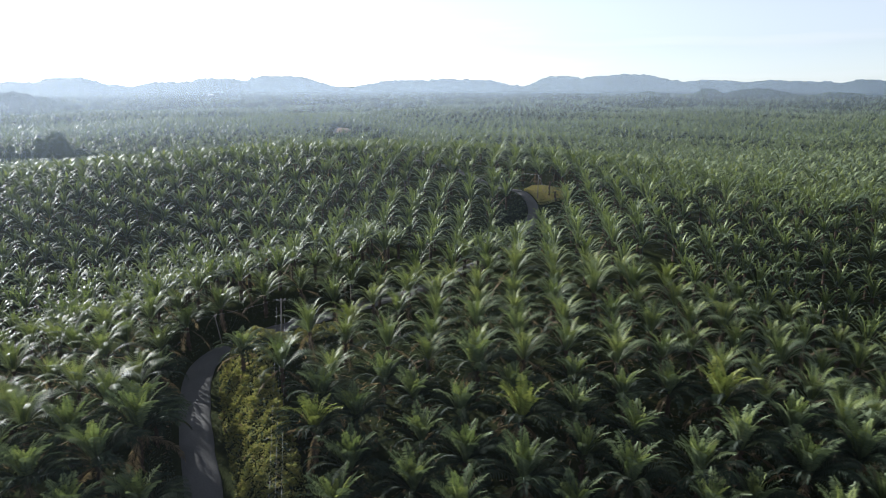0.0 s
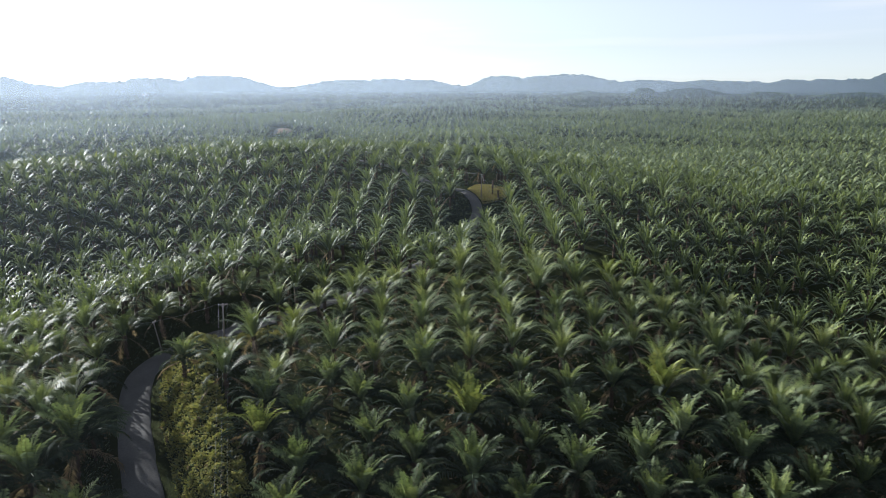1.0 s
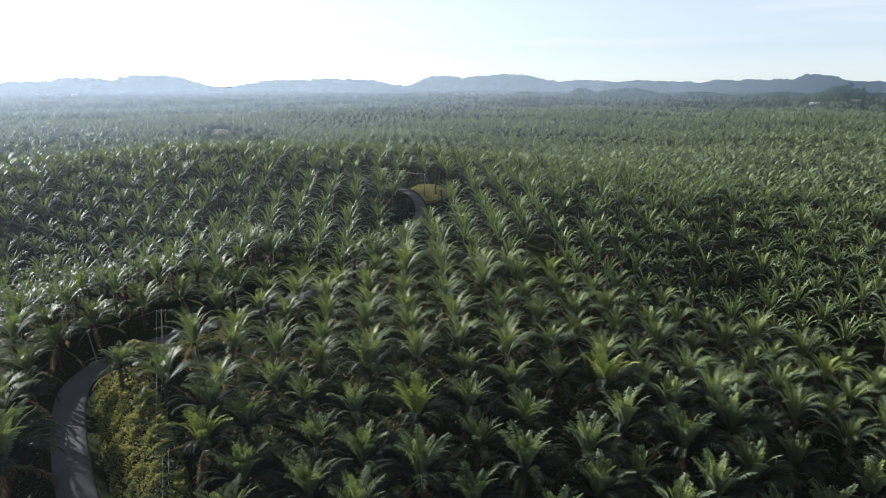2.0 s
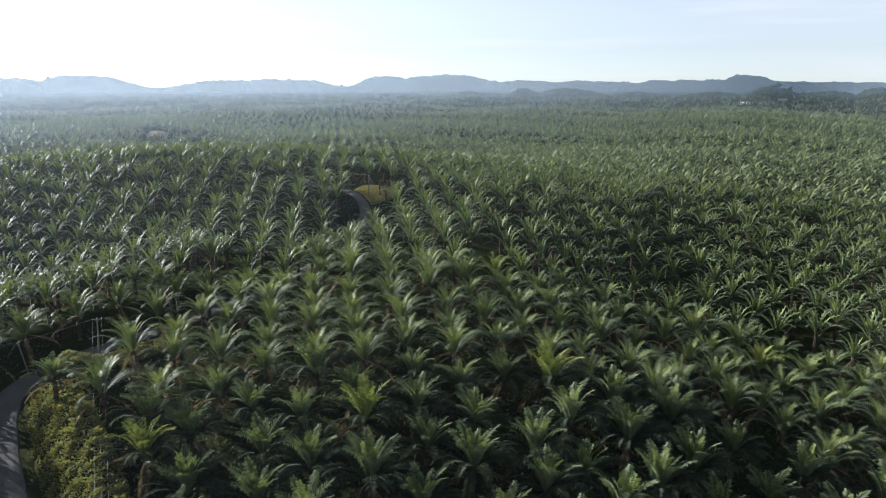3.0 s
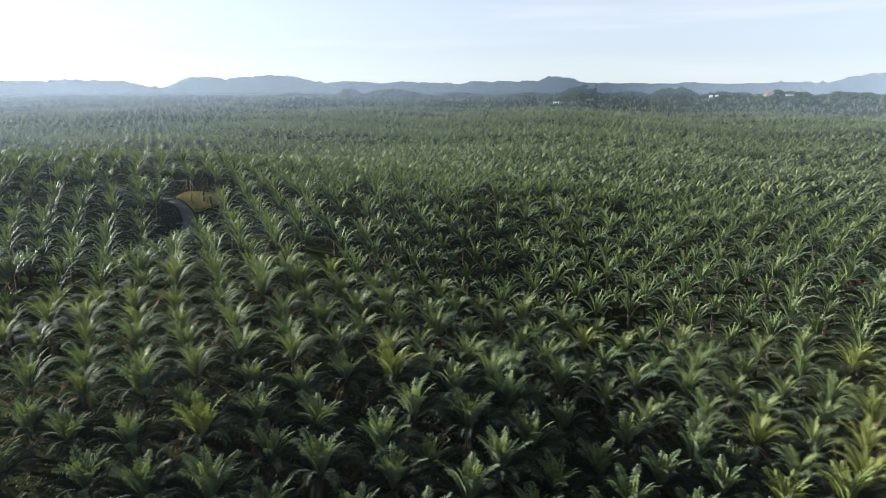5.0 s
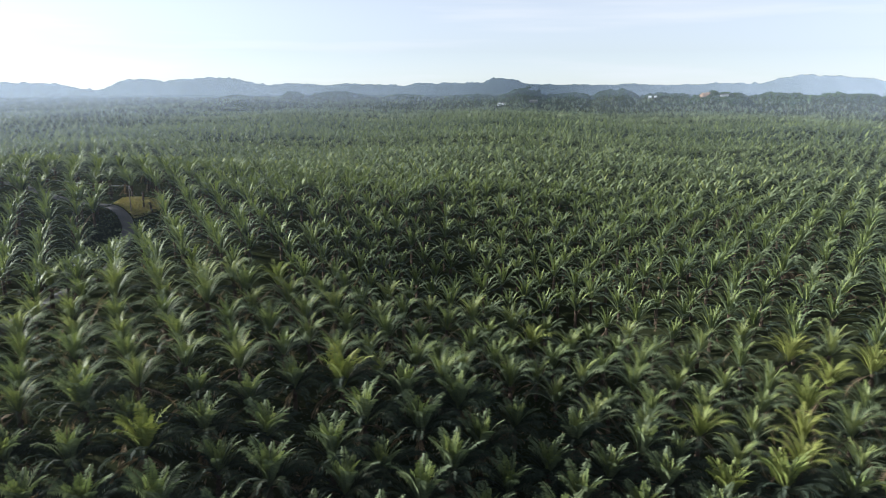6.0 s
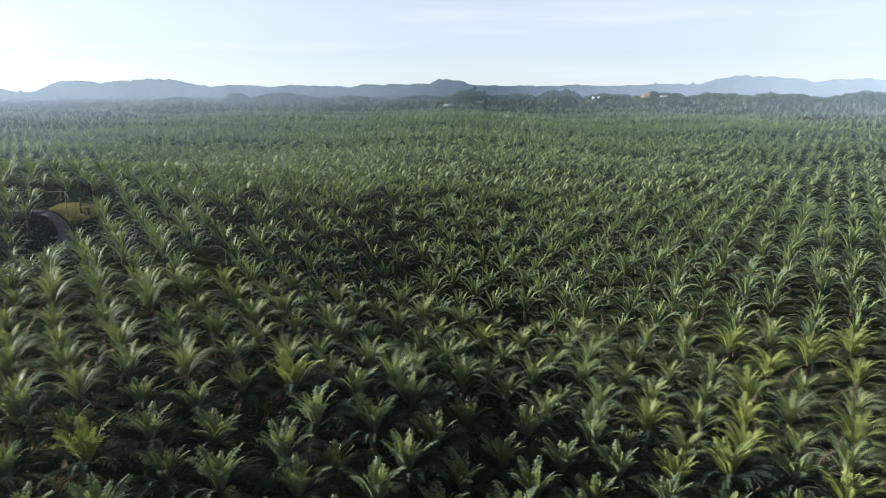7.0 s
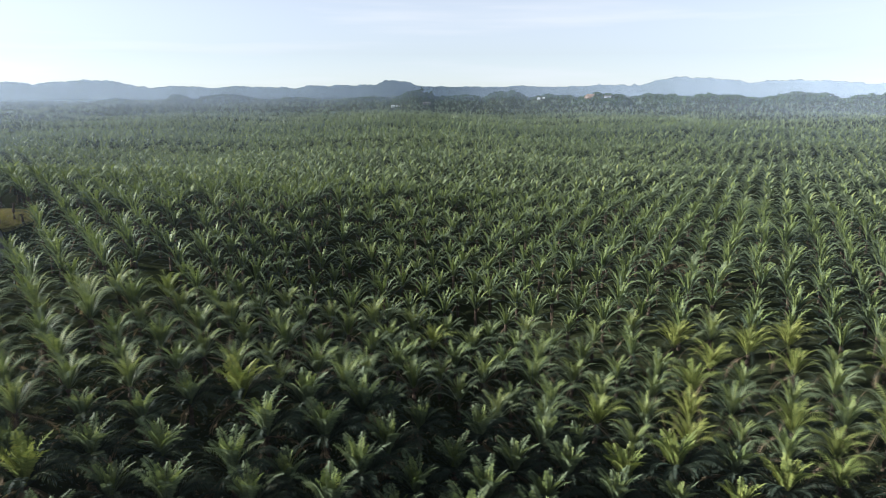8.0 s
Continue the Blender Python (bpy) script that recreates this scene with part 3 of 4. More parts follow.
ok &= np.hypot((spots[:, 0] - 24) / 7.5, (spots[:, 1] - 226) / 6.5) > 1      # the shaded lane below the clearing
hilly = height(spots[:, 0], spots[:, 1]) > 16
ok &= ~(hilly & (dist > 1000))
ok &= nrng.random(len(spots)) > np.where(dist < 400, 0.03, 0.06)
spots, dist, azim, seen = spots[ok], dist[ok], azim[ok], seen[ok]
dying = [int(np.hypot(spots[:, 0] - x, spots[:, 1] - y).argmin()) for x, y in ((179, 100), (170, 88), (181, 117), (183, 108), (172, 99))]
dying_at = spots[sorted(set(dying))]
keep = ~np.isin(np.arange(len(spots)), dying)
spots, dist, azim, seen = spots[keep], dist[keep], azim[keep], seen[keep]
# palms that lean over the outer side of the bend, and one on the bank
bend = np.flatnonzero((ROAD[:, 1] > 104) & (ROAD[:, 1] < 158) & (ROAD[:, 0] < -14))[::5]
edge = ROAD[bend] - np.stack([TANGENT[bend, 1], -TANGENT[bend, 0]], -1) * nrng.uniform(5.6, 7.0, (len(bend), 1))
free = (np.hypot(*(edge[:, None] - spots[None]).transpose(2, 0, 1)) > 4.6).all(1)
edge = edge[free]
row = np.flatnonzero((ROAD[:, 1] > 58) & (ROAD[:, 1] < 106))[::4]
lined = ROAD[row] - np.stack([TANGENT[row, 1], -TANGENT[row, 0]], -1) * nrng.uniform(7.6, 9.2, (len(row), 1))
edge = np.vstack([edge, lined[(np.hypot(*(lined[:, None] - spots[None]).transpose(2, 0, 1)) > 4.6).all(1)]])
lane = np.flatnonzero((ROAD[:, 1] > 156) & (ROAD[:, 1] < 206))[::4]
beside = ROAD[lane] + np.stack([TANGENT[lane, 1], -TANGENT[lane, 0]], -1) * nrng.uniform(3.4, 4.6, (len(lane), 1))
free = (np.hypot(*(beside[:, None] - spots[None]).transpose(2, 0, 1)) > 4.0).all(1)
edge = np.vstack([edge, beside[free], [[-35.9, 117.5], [21.0, 231.0], [18.5, 239.5], [23.0, 240.5]]])
spots = np.vstack([spots, edge])
dist, azim, seen = np.append(dist, np.hypot(edge[:, 0], edge[:, 1]) - 20), np.append(azim, np.degrees(np.arctan2(-edge[:, 0], edge[:, 1]))), np.append(seen, np.full(len(edge), True))
spot_z = land(spots[:, 0], spots[:, 1])
order = np.argsort(np.where(seen & (dist > 66), dist, dist + 5000))
FULL, PLAIN = 120, 180

things = order[:FULL + PLAIN]
first = {}
for n, i in enumerate(things):
    x, y, z = spots[i, 0], spots[i, 1], spot_z[i] - 0.1
    bright = rng.random() < (0.03 if azim[i] > -52 else 0.08 if azim[i] > -59 else 0.35)
    kind = ("full" if n < FULL else "plain", bright, n % 3)
    k = rng.uniform(0.86, 1.1)
    m = pose(x, y, z, rng.uniform(-4, 4), rng.uniform(-4, 4), rng.uniform(0, 360)) @ Matrix.Diagonal((k, k, k * rng.uniform(0.94, 1.12), 1))
    if kind not in first:
        make, sizes, count = (full_palm, (6.4, 6.0, 6.7), (36, 33, 35)[n % 3]) if n < FULL else (plain_palm, (6.7, 6.3, 7.0), 32)
        first[kind] = make(random.Random(20 + n), sizes[n % 3], count, bright)
        first[kind].matrix_basis = m
    else:
        src = first[kind]
        keep = src.matrix_basis.copy()
        src.matrix_basis = Matrix.Identity(4)
        copy_thing(src, m)
        src.matrix_basis = keep


def stand(name, index, crowns, label, lift, scale=(0.86, 1.12)):
    """A stand of many palms as one mesh; crowns: arrays of a few crowns to choose from."""
    V, F, K, base = [], [], [], 0
    pick = nrng.integers(0, len(crowns), len(index))
    for c, (v, f, k) in enumerate(crowns):
        who = index[pick == c]
        if not len(who):
            continue
        turn, size = nrng.uniform(0, 2 * np.pi, len(who)), nrng.uniform(*scale, len(who))
        cs, sn = np.cos(turn)[:, None] * size[:, None], np.sin(turn)[:, None] * size[:, None]
        lx, ly = nrng.normal(0, 0.06, (2, len(who), 1))
        z = v[None, :, 2] * size[:, None]
        x = v[None, :, 0] * cs - v[None, :, 1] * sn + lx * z
        y = v[None, :, 0] * sn + v[None, :, 1] * cs + ly * z
        p = np.stack([x + spots[who, 0][:, None], y + spots[who, 1][:, None], z + (spot_z[who] + lift * size)[:, None]], -1)
        V.append(p.reshape(-1, 3))
        F.append((f[None] + (np.arange(len(who)) * len(v))[:, None, None] + base).reshape(-1, 3))
        K.append(np.tile(k, len(who)))
        base += len(who) * len(v)
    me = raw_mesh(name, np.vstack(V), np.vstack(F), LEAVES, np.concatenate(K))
    return tagged(new(name, me), label, "palm trees", kind="stuff")


def stems(name, index):
    """The short trunks of a stand."""
    n = 6
    a = np.arange(n) * 2 * np.pi / n
    ring = np.stack([np.cos(a), np.sin(a)], -1)
    v = np.vstack([np.c_[ring * 0.45, np.full(n, -0.5)], np.c_[ring * 0.38, np.full(n, TALL + 0.1)]])
    f = np.array([q for j in range(n) for q in ((j, (j + 1) % n, n + (j + 1) % n), (j, n + (j + 1) % n, n + j))])
    p = v[None] + np.stack([spots[index, 0], spots[index, 1], spot_z[index]], -1)[:, None]
    me = raw_mesh(name, p.reshape(-1, 3), (f[None] + (np.arange(len(index)) * 2 * n)[:, None, None]).reshape(-1, 3), [M_TRUNK])
    tagged(new(name, me), "short brown fibrous trunks under the palm crowns", "trunks", kind="stuff")


rest = order[FULL + PLAIN:]
rd = dist[rest]
mid, far, farther = rest[(rd < 310) & seen[rest]], rest[(rd >= 310) & (rd < 640) & seen[rest]], rest[(rd >= 900) & seen[rest]]
plain = rest[(rd >= 640) & (rd < 900) & seen[rest]]
farther = farther[nrng.random(len(farther)) < np.clip(0.85 - (dist[farther] - 900) / 700, 0.13, 0.85)]
behind = rest[~seen[rest]]
crng = random.Random(5)
stand("palm_stand", mid, [crown_geo(crng, 22, 6, 0.27, s, 0.27, 3) for s in (7.1, 6.7, 7.5, 6.9)], "hillside of oil palms with arching green fronds", TALL)
stems("palm_trunks", mid)
stand("palm_plain", far, [blade_crown(crng, 18, s, 3) for s in (7.0, 6.6, 7.4, 6.8)], "wide plain of evenly planted oil palms", TALL)
stand("palm_lowland", plain, [blade_crown(crng, 10, s, 2) for s in (8.4, 8.0, 8.8)], "lowland of small-looking oil palms", TALL)
stand("palm_distance", farther, [blade_crown(crng, 5, s, 2) for s in (8.6, 9.0, 9.4)], "distant oil palms that merge into a green carpet", TALL)
stand("palm_slope", behind, [blade_crown(crng, 16, s, 2) for s in (8.2, 7.8, 8.5)], "oil palms on the slope beneath the craft", TALL)
stems("palm_trunks", behind)


# ---------------------------------------------------------------- grass and creepers on the verge
def blades(name, x, y, tall, spread, label, mats, category="grass", low=0.25):
    """Tufts of small leaves, two triangles a leaf, over the ground at x, y."""
    n = len(x)
    z = land(x, y)
    a, lean = nrng.uniform(0, 2 * np.pi, n), nrng.uniform(0.15, 1.0, n)
    h = tall * nrng.uniform(low, 1.0, n)
    d = np.stack([np.cos(a) * lean, np.sin(a) * lean, np.full(n, 0.8)], -1)
    d /= np.linalg.norm(d, axis=1)[:, None]
    s = np.stack([-np.sin(a), np.cos(a), nrng.uniform(-0.4, 0.4, n)], -1) * (spread * nrng.uniform(0.6, 1.2, n))[:, None]
    b = np.stack([x, y, z + nrng.uniform(-0.05, 0.5, n) * tall], -1)
    tip = b + d * h[:, None] + np.stack([np.cos(a), np.sin(a), -np.full(n, 0.5)], -1) * (h * 0.35)[:, None]
    m = b + d * (h * 0.55)[:, None]
    V = np.stack([b, m + s, tip, m - s], 1).reshape(-1, 3)
    k = np.arange(n)[:, None] * 4
    F = np.concatenate([k + np.array([[0, 1, 2]]), k + np.array([[0, 2, 3]])])
    idx = np.tile(nrng.choice(len(mats), n, p=[0.8, 0.2] if len(mats) == 2 else None), 2)
    tagged(new(name, raw_mesh(name, V, F, mats, idx)), label, category, kind="stuff")


def beside_road(lo_y, hi_y, lo_d, hi_d, count):
    """Places between two distances to the right of the road, clumped."""
    k = np.flatnonzero((ROAD[:, 1] > lo_y) & (ROAD[:, 1] < hi_y))
    pick = nrng.choice(k, count)
    d = nrng.uniform(lo_d, hi_d, count)
    p = ROAD[pick] + TANGENT[pick] * nrng.uniform(-1, 1, (count, 1)) + np.stack([TANGENT[pick, 1], -TANGENT[pick, 0]], -1) * d[:, None]
    lump = np.sin(p[:, 0] * 1.7 + np.sin(p[:, 1] * 1.1) * 1.6) * np.sin(p[:, 1] * 1.3 + np.sin(p[:, 0] * 0.8))
    keep = nrng.random(count) < 0.62 + 0.5 * lump
    dd, _ = off_road(p[:, 0], p[:, 1])
    return p[keep & (np.abs(dd) > 3.9)], lump[keep & (np.abs(dd) > 3.9)]


p, lump = beside_road(62, 153, 4.4, 14.0, 80000)
blades("verge_grass", p[:, 0], p[:, 1], 0.45 + 0.6 * np.maximum(0, lump), 0.12, "yellow-green grass and creepers on the roadside bank", [M_GRASS, M_LEAF])
ga, gr = nrng.uniform(0, 2 * np.pi, 22000), np.sqrt(nrng.random(22000))
gr *= 1 + 0.16 * np.sin(ga * 3 + 1) + 0.1 * np.sin(ga * 5)
px, py = 36.5 + np.cos(ga) * gr * 7.2, 244.5 + np.sin(ga) * gr * 9
keep = np.abs(off_road(px, py)[0]) > 2.4
blades("clearing_grass", px[keep], py[keep], 0.7, 0.14, "sunlit olive and straw-coloured grass on the hilltop clearing", [M_STRAW, M_GRASS, M_GRASS])
k = np.flatnonzero((ROAD[:, 1] > 60) & (ROAD[:, 1] < 160))
pick = nrng.choice(k, 6000)
p = ROAD[pick] + TANGENT[pick] * nrng.uniform(-1, 1, (6000, 1)) - np.stack([TANGENT[pick, 1], -TANGENT[pick, 0]], -1) * nrng.uniform(3.8, 7.5, (6000, 1))
blades("roadside_weeds", p[:, 0], p[:, 1], 0.5, 0.1, "low dark weeds along the road's edge", [M_OLD_SHADE, M_LEAF])


# ferns and creepers on the ground under the palms
ua, ur = np.radians(nrng.uniform(-76, 36, 34000)), np.sqrt(nrng.uniform(74 ** 2, 150 ** 2, 34000))
px, py = -np.sin(ua) * ur, np.cos(ua) * ur
lump = np.sin(px * 0.9 + np.sin(py * 0.7) * 2) * np.sin(py * 0.8 + np.sin(px * 0.5))
keep = (np.abs(off_road(px, py)[0]) > 4.2) & (nrng.random(len(px)) < 0.7 + 0.4 * lump)
blades("undergrowth", px[keep], py[keep], 0.8 + 0.4 * lump[keep], 0.22, "dark ferns and creepers on the ground under the palms", [M_OLD_SHADE, M_DEAD], "undergrowth")
px, py = nrng.normal(24, 5, 5000), nrng.normal(227, 5, 5000)
keep = np.abs(off_road(px, py)[0]) > 2.2
blades("lane_undergrowth", px[keep], py[keep], 1.2, 0.26, "dark ferns beside the lane below the clearing", [M_OLD_SHADE, M_LEAF], "undergrowth")


# ---------------------------------------------------------------- power line
def lean_point(base, tall, lean, u):
    return Vector(base) + Vector((lean[0] * u, lean[1] * u, tall * u))


def power_pole(x, y, tall, lean=(0, 0), arm_turn=0.0, arm=1.7, stays=()):
    z = float(land(x, y)[0])
    pole = new("power_pole")
    pole.location = (x, y, z)
    bm = bmesh.new()
    tube(bm, [lean_point((0, 0, -0.6), tall + 0.6, lean, u) for u in (0, 0.3, 0.6, 0.9, 1)], [0.17, 0.155, 0.14, 0.12, 0.11], 10)
    part("pole", bm, M_POLE, pole)
    top = lean_point((0, 0, 0), tall, lean, 0.965)
    turn = Matrix.Translation(top) @ Matrix.Rotation(radians(arm_turn), 4, "Z")
    ends = []
    bm = bmesh.new()
    box(bm, turn @ Matrix.Translation((0, -0.15, 0)), (arm, 0.1, 0.12), 0.012)
    bar = part("crossarm", bm, M_POLE, pole)
    for sg in (-1, 1):
        bm = bmesh.new()
        tube(bm, [turn @ Vector((sg * arm * 0.28, -0.16, -0.05)), turn @ Vector((0, -0.12, -0.6))], [0.02, 0.02], 6)
        part("brace", bm, M_WIRE, pole)
    for u in (-0.46, 0.0, 0.46):
        bm = bmesh.new()
        c = turn @ Vector((u * arm, -0.15, 0.05))
        tube(bm, [c + Vector((0, 0, q)) for q in (0, 0.06, 0.09, 0.13, 0.16, 0.2, 0.26)], [0.03, 0.035, 0.075, 0.045, 0.075, 0.045, 0.03], 8)
        part("insulator", bm, M_PORC, bar)
        ends.append(Vector((x, y, z)) + c + Vector((0, 0, 0.24)))
    for sx, sy in stays:
        bm = bmesh.new()
        g = float(land(x + sx, y + sy)[0]) - z
        tube(bm, [top, Vector((sx, sy, g - 0.1))], [0.02, 0.02], 5)
        part("stay_wire", bm, M_WIRE, pole, "taut steel stay wire")
    tagged(pole, "weathered pole with a crossarm and porcelain insulators", "power pole", "poles of the power line")
    return ends


def cables(a, b, sag, radius=0.008):
    for p, q in zip(a, b):
        bm = bmesh.new()
        pts = [p.lerp(q, u) - Vector((0, 0, sag * 4 * u * (1 - u))) for u in (i / 16 for i in range(17))]
        tube(bm, pts, [radius] * 17, 5)
        tagged(part("power_cable", bm, M_WIRE), "thin bare aluminium cable slung between two poles", "cable", "cables of the power line")


pole_a = power_pole(-34.9, 143.0, 8.6, (0.3, 0), 12, 1.8)
pole_b = power_pole(-17.3, 57.5, 8.4, (0, 0), 12, 1.8)
pole_c = power_pole(-47.7, 142.6, 6.6, (-1.3, 0.2), 80, 1.2)
pole_d = power_pole(-104.0, 137.0, 7.0, (0, 0), 85, 1.2)
pole_e = power_pole(32.6, 239.5, 8.6, (0, 0), 78, 1.6, ((4.2, -1.5), (5.5, 1.0), (3.0, 2.5)))
pole_f = power_pole(-8.0, 276.0, 9.5, (0, 0), 70, 1.6)
cables(pole_a, pole_b, 1.0)
cables(pole_a[:2], pole_c[:2], 0.25)
cables(pole_c[:2], pole_d[:2], 1.0)
cables(pole_e[:2], pole_f[:2], 0.9, 0.015)


# ---------------------------------------------------------------- the clearing on the hill
def charred_stump(x, y, tall, lean):
    stump = new("dead_trunk")
    stump.location = (x, y, float(land(x, y)[0]))
    bm = bmesh.new()
    tube(bm, [lean_point((0, 0, -0.4), tall + 0.4, lean, u) + Vector((0.08 * math.sin(u * 9), 0.06 * math.cos(u * 7), 0)) for u in (0, 0.15, 0.35, 0.55, 0.75, 0.92, 1)],
         [0.5, 0.42, 0.36, 0.37, 0.33, 0.38, 0.16], 9)
    part("stem", bm, M_TRUNK, stump)
    for i in range(9):
        a = i * 2.4
        bm = bmesh.new()
        c = lean_point((0, 0, 0), tall, lean, 0.95)
        tube(bm, [c, c + Vector((math.cos(a) * 0.5, math.sin(a) * 0.5, 0.35)), c + Vector((math.cos(a) * 0.85, math.sin(a) * 0.85, -0.2))], [0.06, 0.045, 0.02], 4)
        part("frond_stub", bm, M_TRUNK, stump)
    tagged(stump, "dark dead palm trunk with broken frond stubs", "tree stump", "dead trunks on the clearing")


charred_stump(36.6, 240.5, 5.2, (0.2, 0.1))
charred_stump(38.4, 236.5, 3.4, (-0.5, 0.2))


def withered_palm(x, y, tall, seed, droop=38, green=9, label="tall palm with a skirt of hanging brown fronds by the clearing", group="withered palms by the clearing"):
    """A palm that has kept a skirt of hanging brown fronds."""
    r = random.Random(seed)
    palm = new("withered_palm")
    new("trunk", trunk_mesh(r, tall, 10, 40)).parent = palm
    for i in range(30):
        kind = 3 if i >= green else 1
        ob = new("frond" if kind < 3 else "dead_frond", FRONDS[kind, 4 if kind == 3 and droop > 30 else i % 5])
        if kind == 3:
            tagged(ob, "withered brown frond")
        ob.parent = palm
        k = 0.85 if kind < 3 else 0.72
        ob.matrix_basis = (Matrix.Translation((0, 0, tall)) @ Matrix.Rotation(radians(i * 137.5), 4, "Z")
                           @ Matrix.Rotation(radians(droop if kind == 3 else 0), 4, "Y") @ Matrix.Diagonal((k, k, k, 1)))
    palm.matrix_basis = pose(x, y, float(land(x, y)[0]), 0, 0, r.uniform(0, 360))
    tagged(palm, label, "palm tree", group)


for n, az in enumerate((-6.5, -7.6, -5.4)):
    withered_palm(*polar(az, 260 + n * 1.5), 6.4 - 0.4 * n, 1 + n)


for n, (x, y) in enumerate(dying_at):
    withered_palm(x, y, 4.4, 31 + n, -4, 15, "dying oil palm with orange-brown lower fronds spread wide", "dying palms of the plantation")


# ---------------------------------------------------------------- broadleaved trees
def leaf_cloud(rng, blobs, leaves, size):
    """Leaves spread over the skins of several rounded masses."""
    V, F = [], []
    for cx, cy, cz, rr in blobs:
        n = int(leaves * rr ** 2 / sum(b[3] ** 2 for b in blobs))
        for _ in range(n):
            u, a = rng.uniform(-0.55, 1), rng.uniform(0, 2 * math.pi)
            q = math.sqrt(1 - u * u)
            nn = Vector((q * math.cos(a), q * math.sin(a), u))
            c = Vector((cx, cy, cz)) + nn * rr * rng.uniform(0.78, 1.06)
            t = nn.cross(Vector((rng.uniform(-1, 1), rng.uniform(-1, 1), rng.uniform(-1, 1)))).normalized()
            b = nn.cross(t).normalized()
            t = (t + nn * rng.uniform(-0.6, 0.6)) * size * rng.uniform(0.6, 1.3)
            b = b * size * rng.uniform(0.4, 0.9)
            k = len(V)
            V += [c - t, c + b, c + t, c - b]
            F += [(k, k + 1, k + 2), (k, k + 2, k + 3)]
    return np.array([tuple(v) for v in V]), np.array(F)


def broadleaf_tree(x, y, tall, wide, seed, leaves=1500, sink=0.0):
    r = random.Random(seed)
    tree = new("broadleaf_tree")
    blobs = [(r.uniform(-0.5, 0.5) * wide * 0.6, r.uniform(-0.5, 0.5) * wide * 0.6, tall * r.uniform(0.45, 0.72), wide * r.uniform(0.2, 0.3)) for _ in range(9)]
    blobs.append((0, 0, tall - wide * 0.26, wide * 0.27))
    bm = bmesh.new()
    tube(bm, [(0, 0, -0.5), (0.2, 0, tall * 0.2), (0, 0.2, tall * 0.42), (0, 0, tall * 0.6)], [0.55, 0.42, 0.34, 0.2], 9)
    part("trunk", bm, M_BARK, tree)
    for cx, cy, cz, rr in blobs[:5]:
        bm = bmesh.new()
        tube(bm, [(0, 0.1, tall * 0.3), (cx * 0.5, cy * 0.5, tall * 0.3 + (cz - tall * 0.3) * 0.7), (cx, cy, cz)], [0.25, 0.16, 0.06], 6)
        part("limb", bm, M_BARK, tree)
    v, f = leaf_cloud(r, blobs, leaves, wide * (0.055 if leaves < 2000 else 0.036))
    new("crown", raw_mesh("crown", v, f, [M_FOREST])).parent = tree
    tree.location = (x, y, float(land(x, y)[0]) - sink)
    return tagged(tree, "dark broad-crowned tree standing above the palms", "tree", "broadleaved trees")


for n, (az, r, tall, wide) in enumerate([(28.7, 512, 25, 19), (29.75, 515, 21, 13), (30.6, 518, 14, 9), (31.5, 520, 16, 9), (32.2, 525, 15, 8),
                                         (27.3, 515, 14, 11), (26.4, 512, 12, 10)]):
    broadleaf_tree(*polar(az, r), tall, wide, 40 + n, 5200)


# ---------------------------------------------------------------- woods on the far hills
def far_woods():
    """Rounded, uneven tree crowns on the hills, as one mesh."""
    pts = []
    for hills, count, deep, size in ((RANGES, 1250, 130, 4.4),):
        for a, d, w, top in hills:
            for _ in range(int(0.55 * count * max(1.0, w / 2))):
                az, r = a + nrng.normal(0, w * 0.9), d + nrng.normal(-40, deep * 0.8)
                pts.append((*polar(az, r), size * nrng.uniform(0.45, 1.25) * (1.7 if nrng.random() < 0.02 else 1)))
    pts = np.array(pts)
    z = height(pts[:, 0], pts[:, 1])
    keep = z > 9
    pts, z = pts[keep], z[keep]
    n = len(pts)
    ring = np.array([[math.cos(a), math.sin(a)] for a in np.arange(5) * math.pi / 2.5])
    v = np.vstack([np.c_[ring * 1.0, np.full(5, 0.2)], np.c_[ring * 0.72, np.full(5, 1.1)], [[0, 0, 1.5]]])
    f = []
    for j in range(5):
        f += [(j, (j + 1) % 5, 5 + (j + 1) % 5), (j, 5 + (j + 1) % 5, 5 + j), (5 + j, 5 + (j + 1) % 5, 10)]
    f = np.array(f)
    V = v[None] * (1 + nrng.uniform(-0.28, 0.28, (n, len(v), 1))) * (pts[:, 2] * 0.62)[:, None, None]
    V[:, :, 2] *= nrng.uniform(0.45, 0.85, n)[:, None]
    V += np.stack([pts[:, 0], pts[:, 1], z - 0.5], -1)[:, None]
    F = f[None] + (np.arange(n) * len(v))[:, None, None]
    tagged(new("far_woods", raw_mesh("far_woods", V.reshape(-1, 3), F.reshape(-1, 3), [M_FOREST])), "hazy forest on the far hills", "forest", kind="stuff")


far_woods()



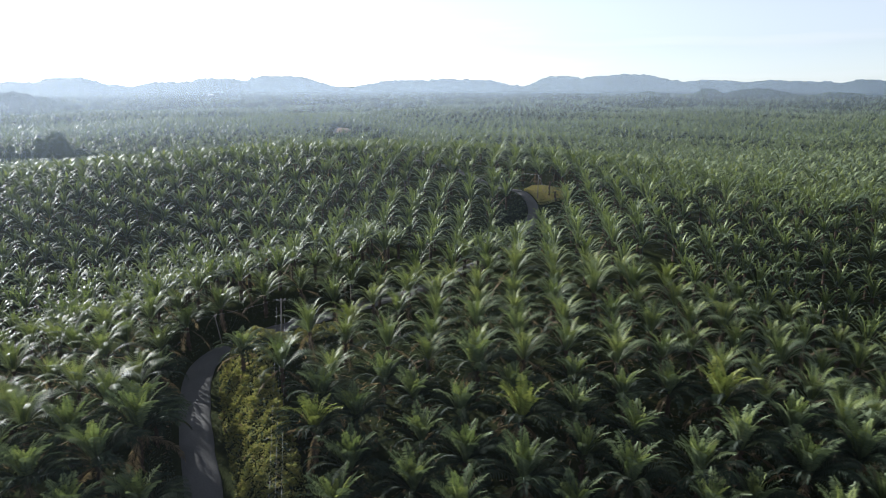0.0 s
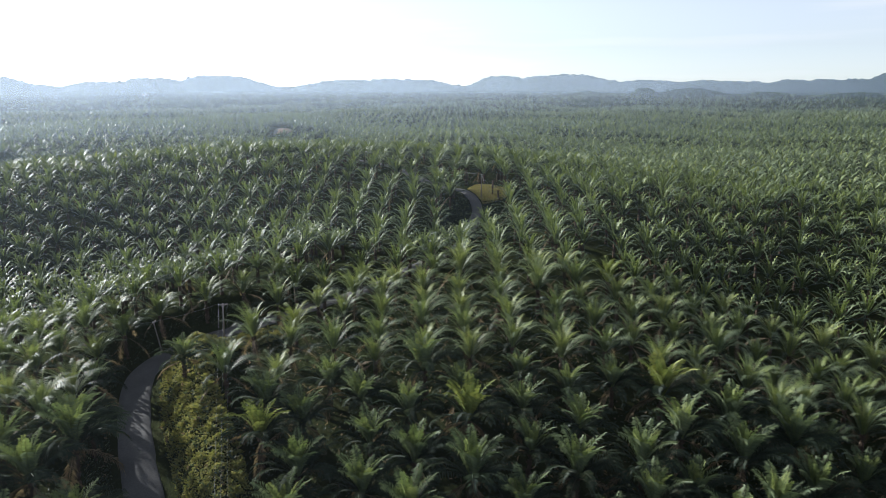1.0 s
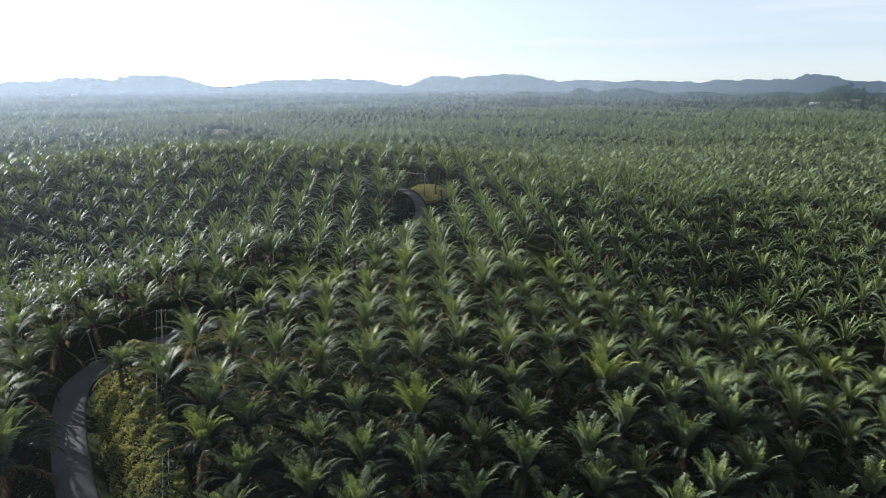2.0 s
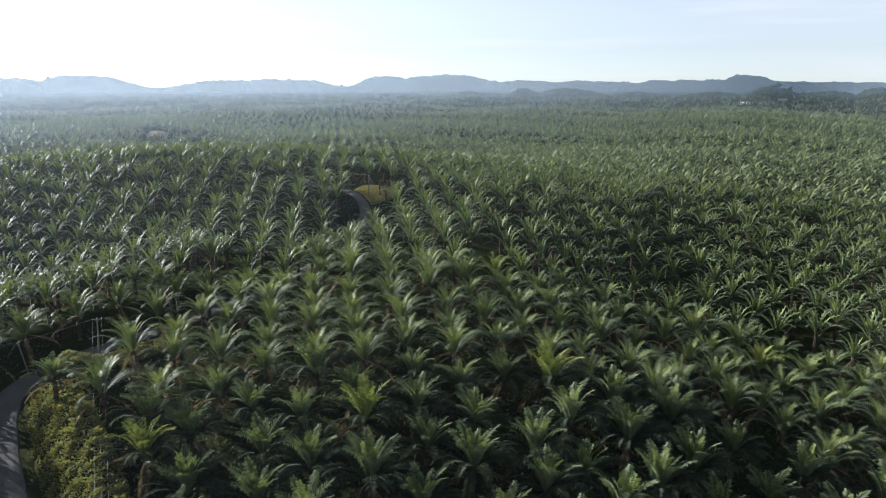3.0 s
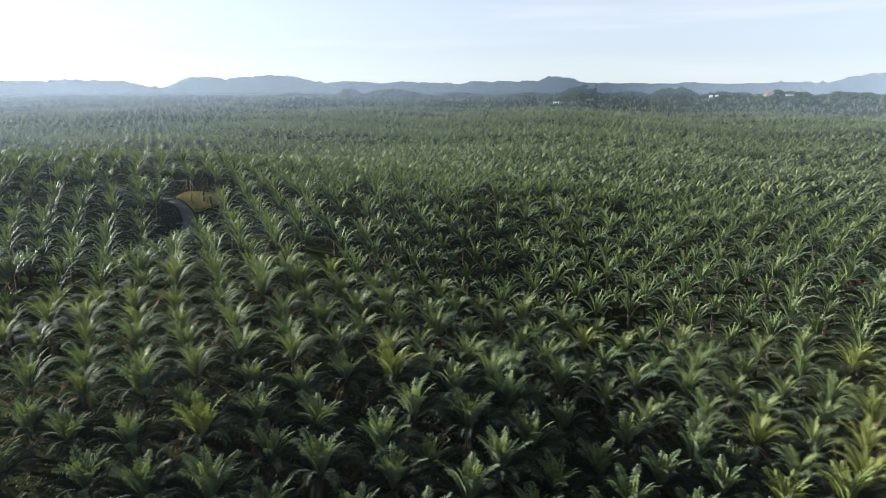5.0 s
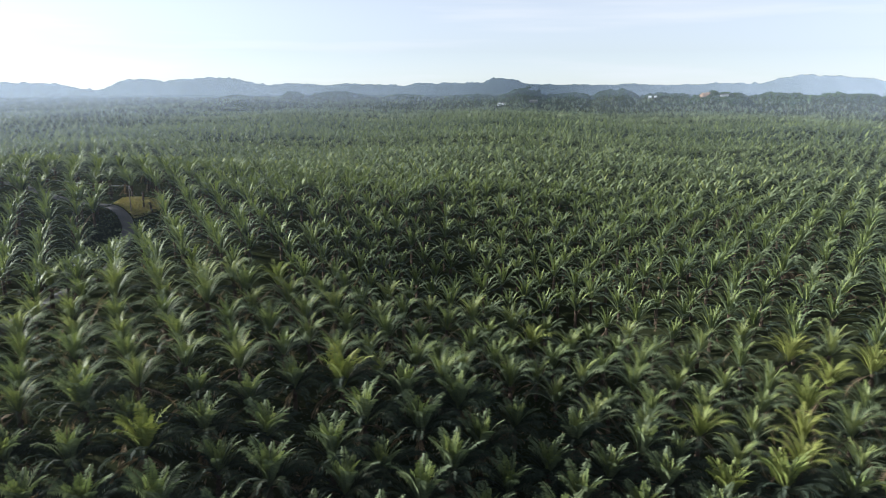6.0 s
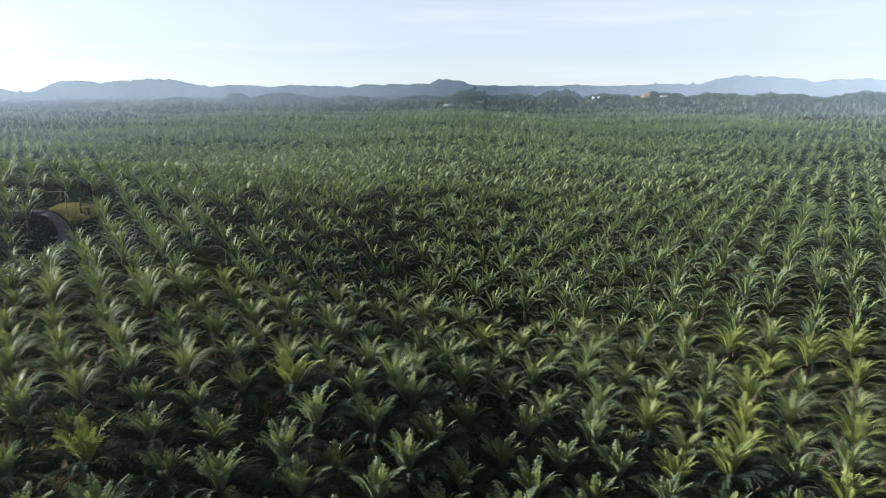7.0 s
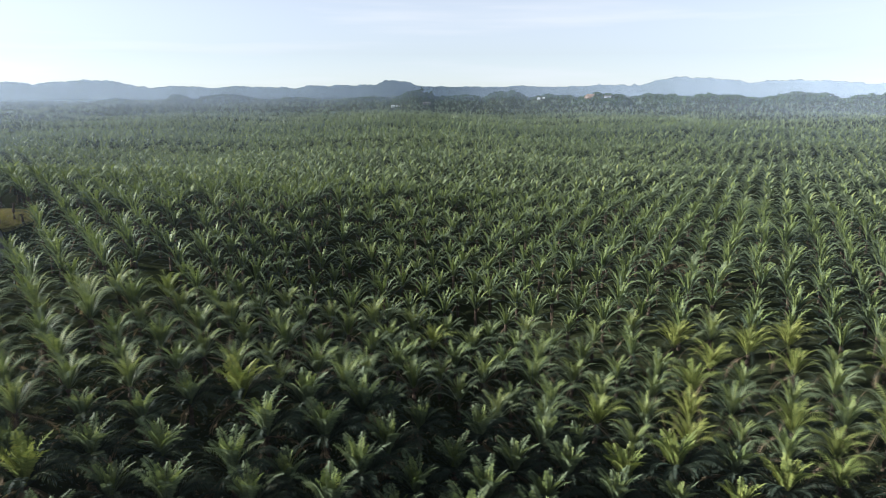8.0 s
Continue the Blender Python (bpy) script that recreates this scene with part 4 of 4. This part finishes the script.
# ---------------------------------------------------------------- far marks: bare earth, houses, tall trees
def earth_patch(name, cx, cy, rx, ry, lift, label, turn=0.0):
    """A patch of bare earth, draped on the ground, with a ragged rim."""
    v, f, n = [(cx, cy, float(land(cx, cy)[0]) + lift)], [], 28
    for ring, q in ((1, 0.55), (2, 1.0)):
        for i in range(n):
            a = 2 * math.pi * i / n
            w = q * (1 + (0.14 * math.sin(a * 3 + 1) + 0.09 * math.sin(a * 7)) * (ring - 1))
            dx, dy = math.cos(a) * rx * w, math.sin(a) * ry * w
            x, y = cx + dx * math.cos(turn) - dy * math.sin(turn), cy + dx * math.sin(turn) + dy * math.cos(turn)
            v.append((x, y, float(land(x, y)[0]) + lift * (1 if ring == 1 else 0.2)))
    for i in range(n):
        j = (i + 1) % n
        f += [(0, 1 + i, 1 + j), (1 + i, 1 + n + i, 1 + n + j), (1 + i, 1 + n + j, 1 + j)]
    tagged(new(name, raw_mesh(name, v, f, [M_DIRT], shade=True)), label, "bare earth", kind="structure")


earth_patch("ground_bare", pad_x, pad_y, 7, 13, 0.5, "pale bare earth where the plantation road widens")
ex, ey = polar(-52.0, 1640)
earth_patch("ground_scar", ex, ey, 11, 40, 5.0, "orange bare earth scar on the wooded slope", radians(-52))


def house(x, y, long, deep, tall, turn, wall_mat, roof_mat, label):
    """A small gabled house: walls, roof, a door and windows."""
    ob = new("house")
    bm = bmesh.new()
    box(bm, Matrix.Translation((0, 0, tall / 2 - 0.3)), (long, deep, tall + 0.6))
    wall = part("wall", bm, wall_mat, ob)
    bm = bmesh.new()
    h = deep * 0.3
    prof = [(-deep * 0.58, tall - 0.15), (0, tall + h), (deep * 0.58, tall - 0.15), (deep * 0.58, tall - 0.35), (0, tall + h - 0.25), (-deep * 0.58, tall - 0.35)]
    a = [bm.verts.new((-long * 0.54, p, q)) for p, q in prof]
    b = [bm.verts.new((long * 0.54, p, q)) for p, q in prof]
    for i in range(6):
        j = (i + 1) % 6
        bm.faces.new((a[i], a[j], b[j], b[i]))
    bm.faces.new(a[::-1])
    bm.faces.new(b)
    part("roof", bm, roof_mat, ob)
    bm = bmesh.new()
    box(bm, Matrix.Translation((0, -deep / 2 - 0.02, 1.0)), (1.0, 0.08, 2.0))
    part("door", bm, M_BARK, ob)
    for sx in (-0.32, 0.32):
        bm = bmesh.new()
        box(bm, Matrix.Translation((long * sx, -deep / 2 - 0.02, tall * 0.55)), (1.4, 0.08, 1.2))
        part("window", bm, M_BARK, ob)
    ob.matrix_basis = pose(x, y, float(land(x, y)[0]), 0, 0, turn)
    tagged(ob, label, "house", "far houses")


for az, r, long, deep, tall, mat, roof, label in [
        (-36.5, 1500, 8, 6, 4.0, M_WHITE, M_WHITE, "white house with a pale metal roof among the palms"),
        (-36.9, 1512, 7, 6, 3.4, M_WHITE, M_POLE, "small white shed with a grey roof among the palms"),
        (-39.2, 1560, 16, 7, 3.2, M_POLE, M_POLE, "long low grey shed at the edge of the palms"),
        (-48.1, 1640, 6, 6, 4.6, M_WHITE, M_WHITE, "tall white store on the wooded slope"),
        (-48.5, 1645, 5, 5, 3.2, M_WHITE, M_WHITE, "white outbuilding beside the tall store"),
        (-53.4, 1610, 15, 7, 3.5, M_WHITE, M_POLE, "long white house with a grey roof on the slope"),
        (17.9, 2450, 14, 9, 7.0, M_WHITE, M_WHITE, "lone white house in the misty lowland")]:
    house(*polar(az, r), long, deep, tall, az + 8, mat, roof, label)

for n, (az, r, tall, wide) in enumerate([(-38.8, 1740, 17, 11), (-39.6, 1750, 11, 13), (-44.6, 1740, 13, 9), (-45.4, 1750, 11, 11), (-22.3, 2050, 12, 14), (-31.0, 1050, 12, 12),
                                         (-46.6, 1730, 12, 10), (16.5, 980, 12, 13), (6.0, 1150, 11, 15), (-28.0, 1400, 11, 14), (-66.5, 1560, 11, 11)]):
    broadleaf_tree(*polar(az, r), tall, wide, 70 + n, 420)
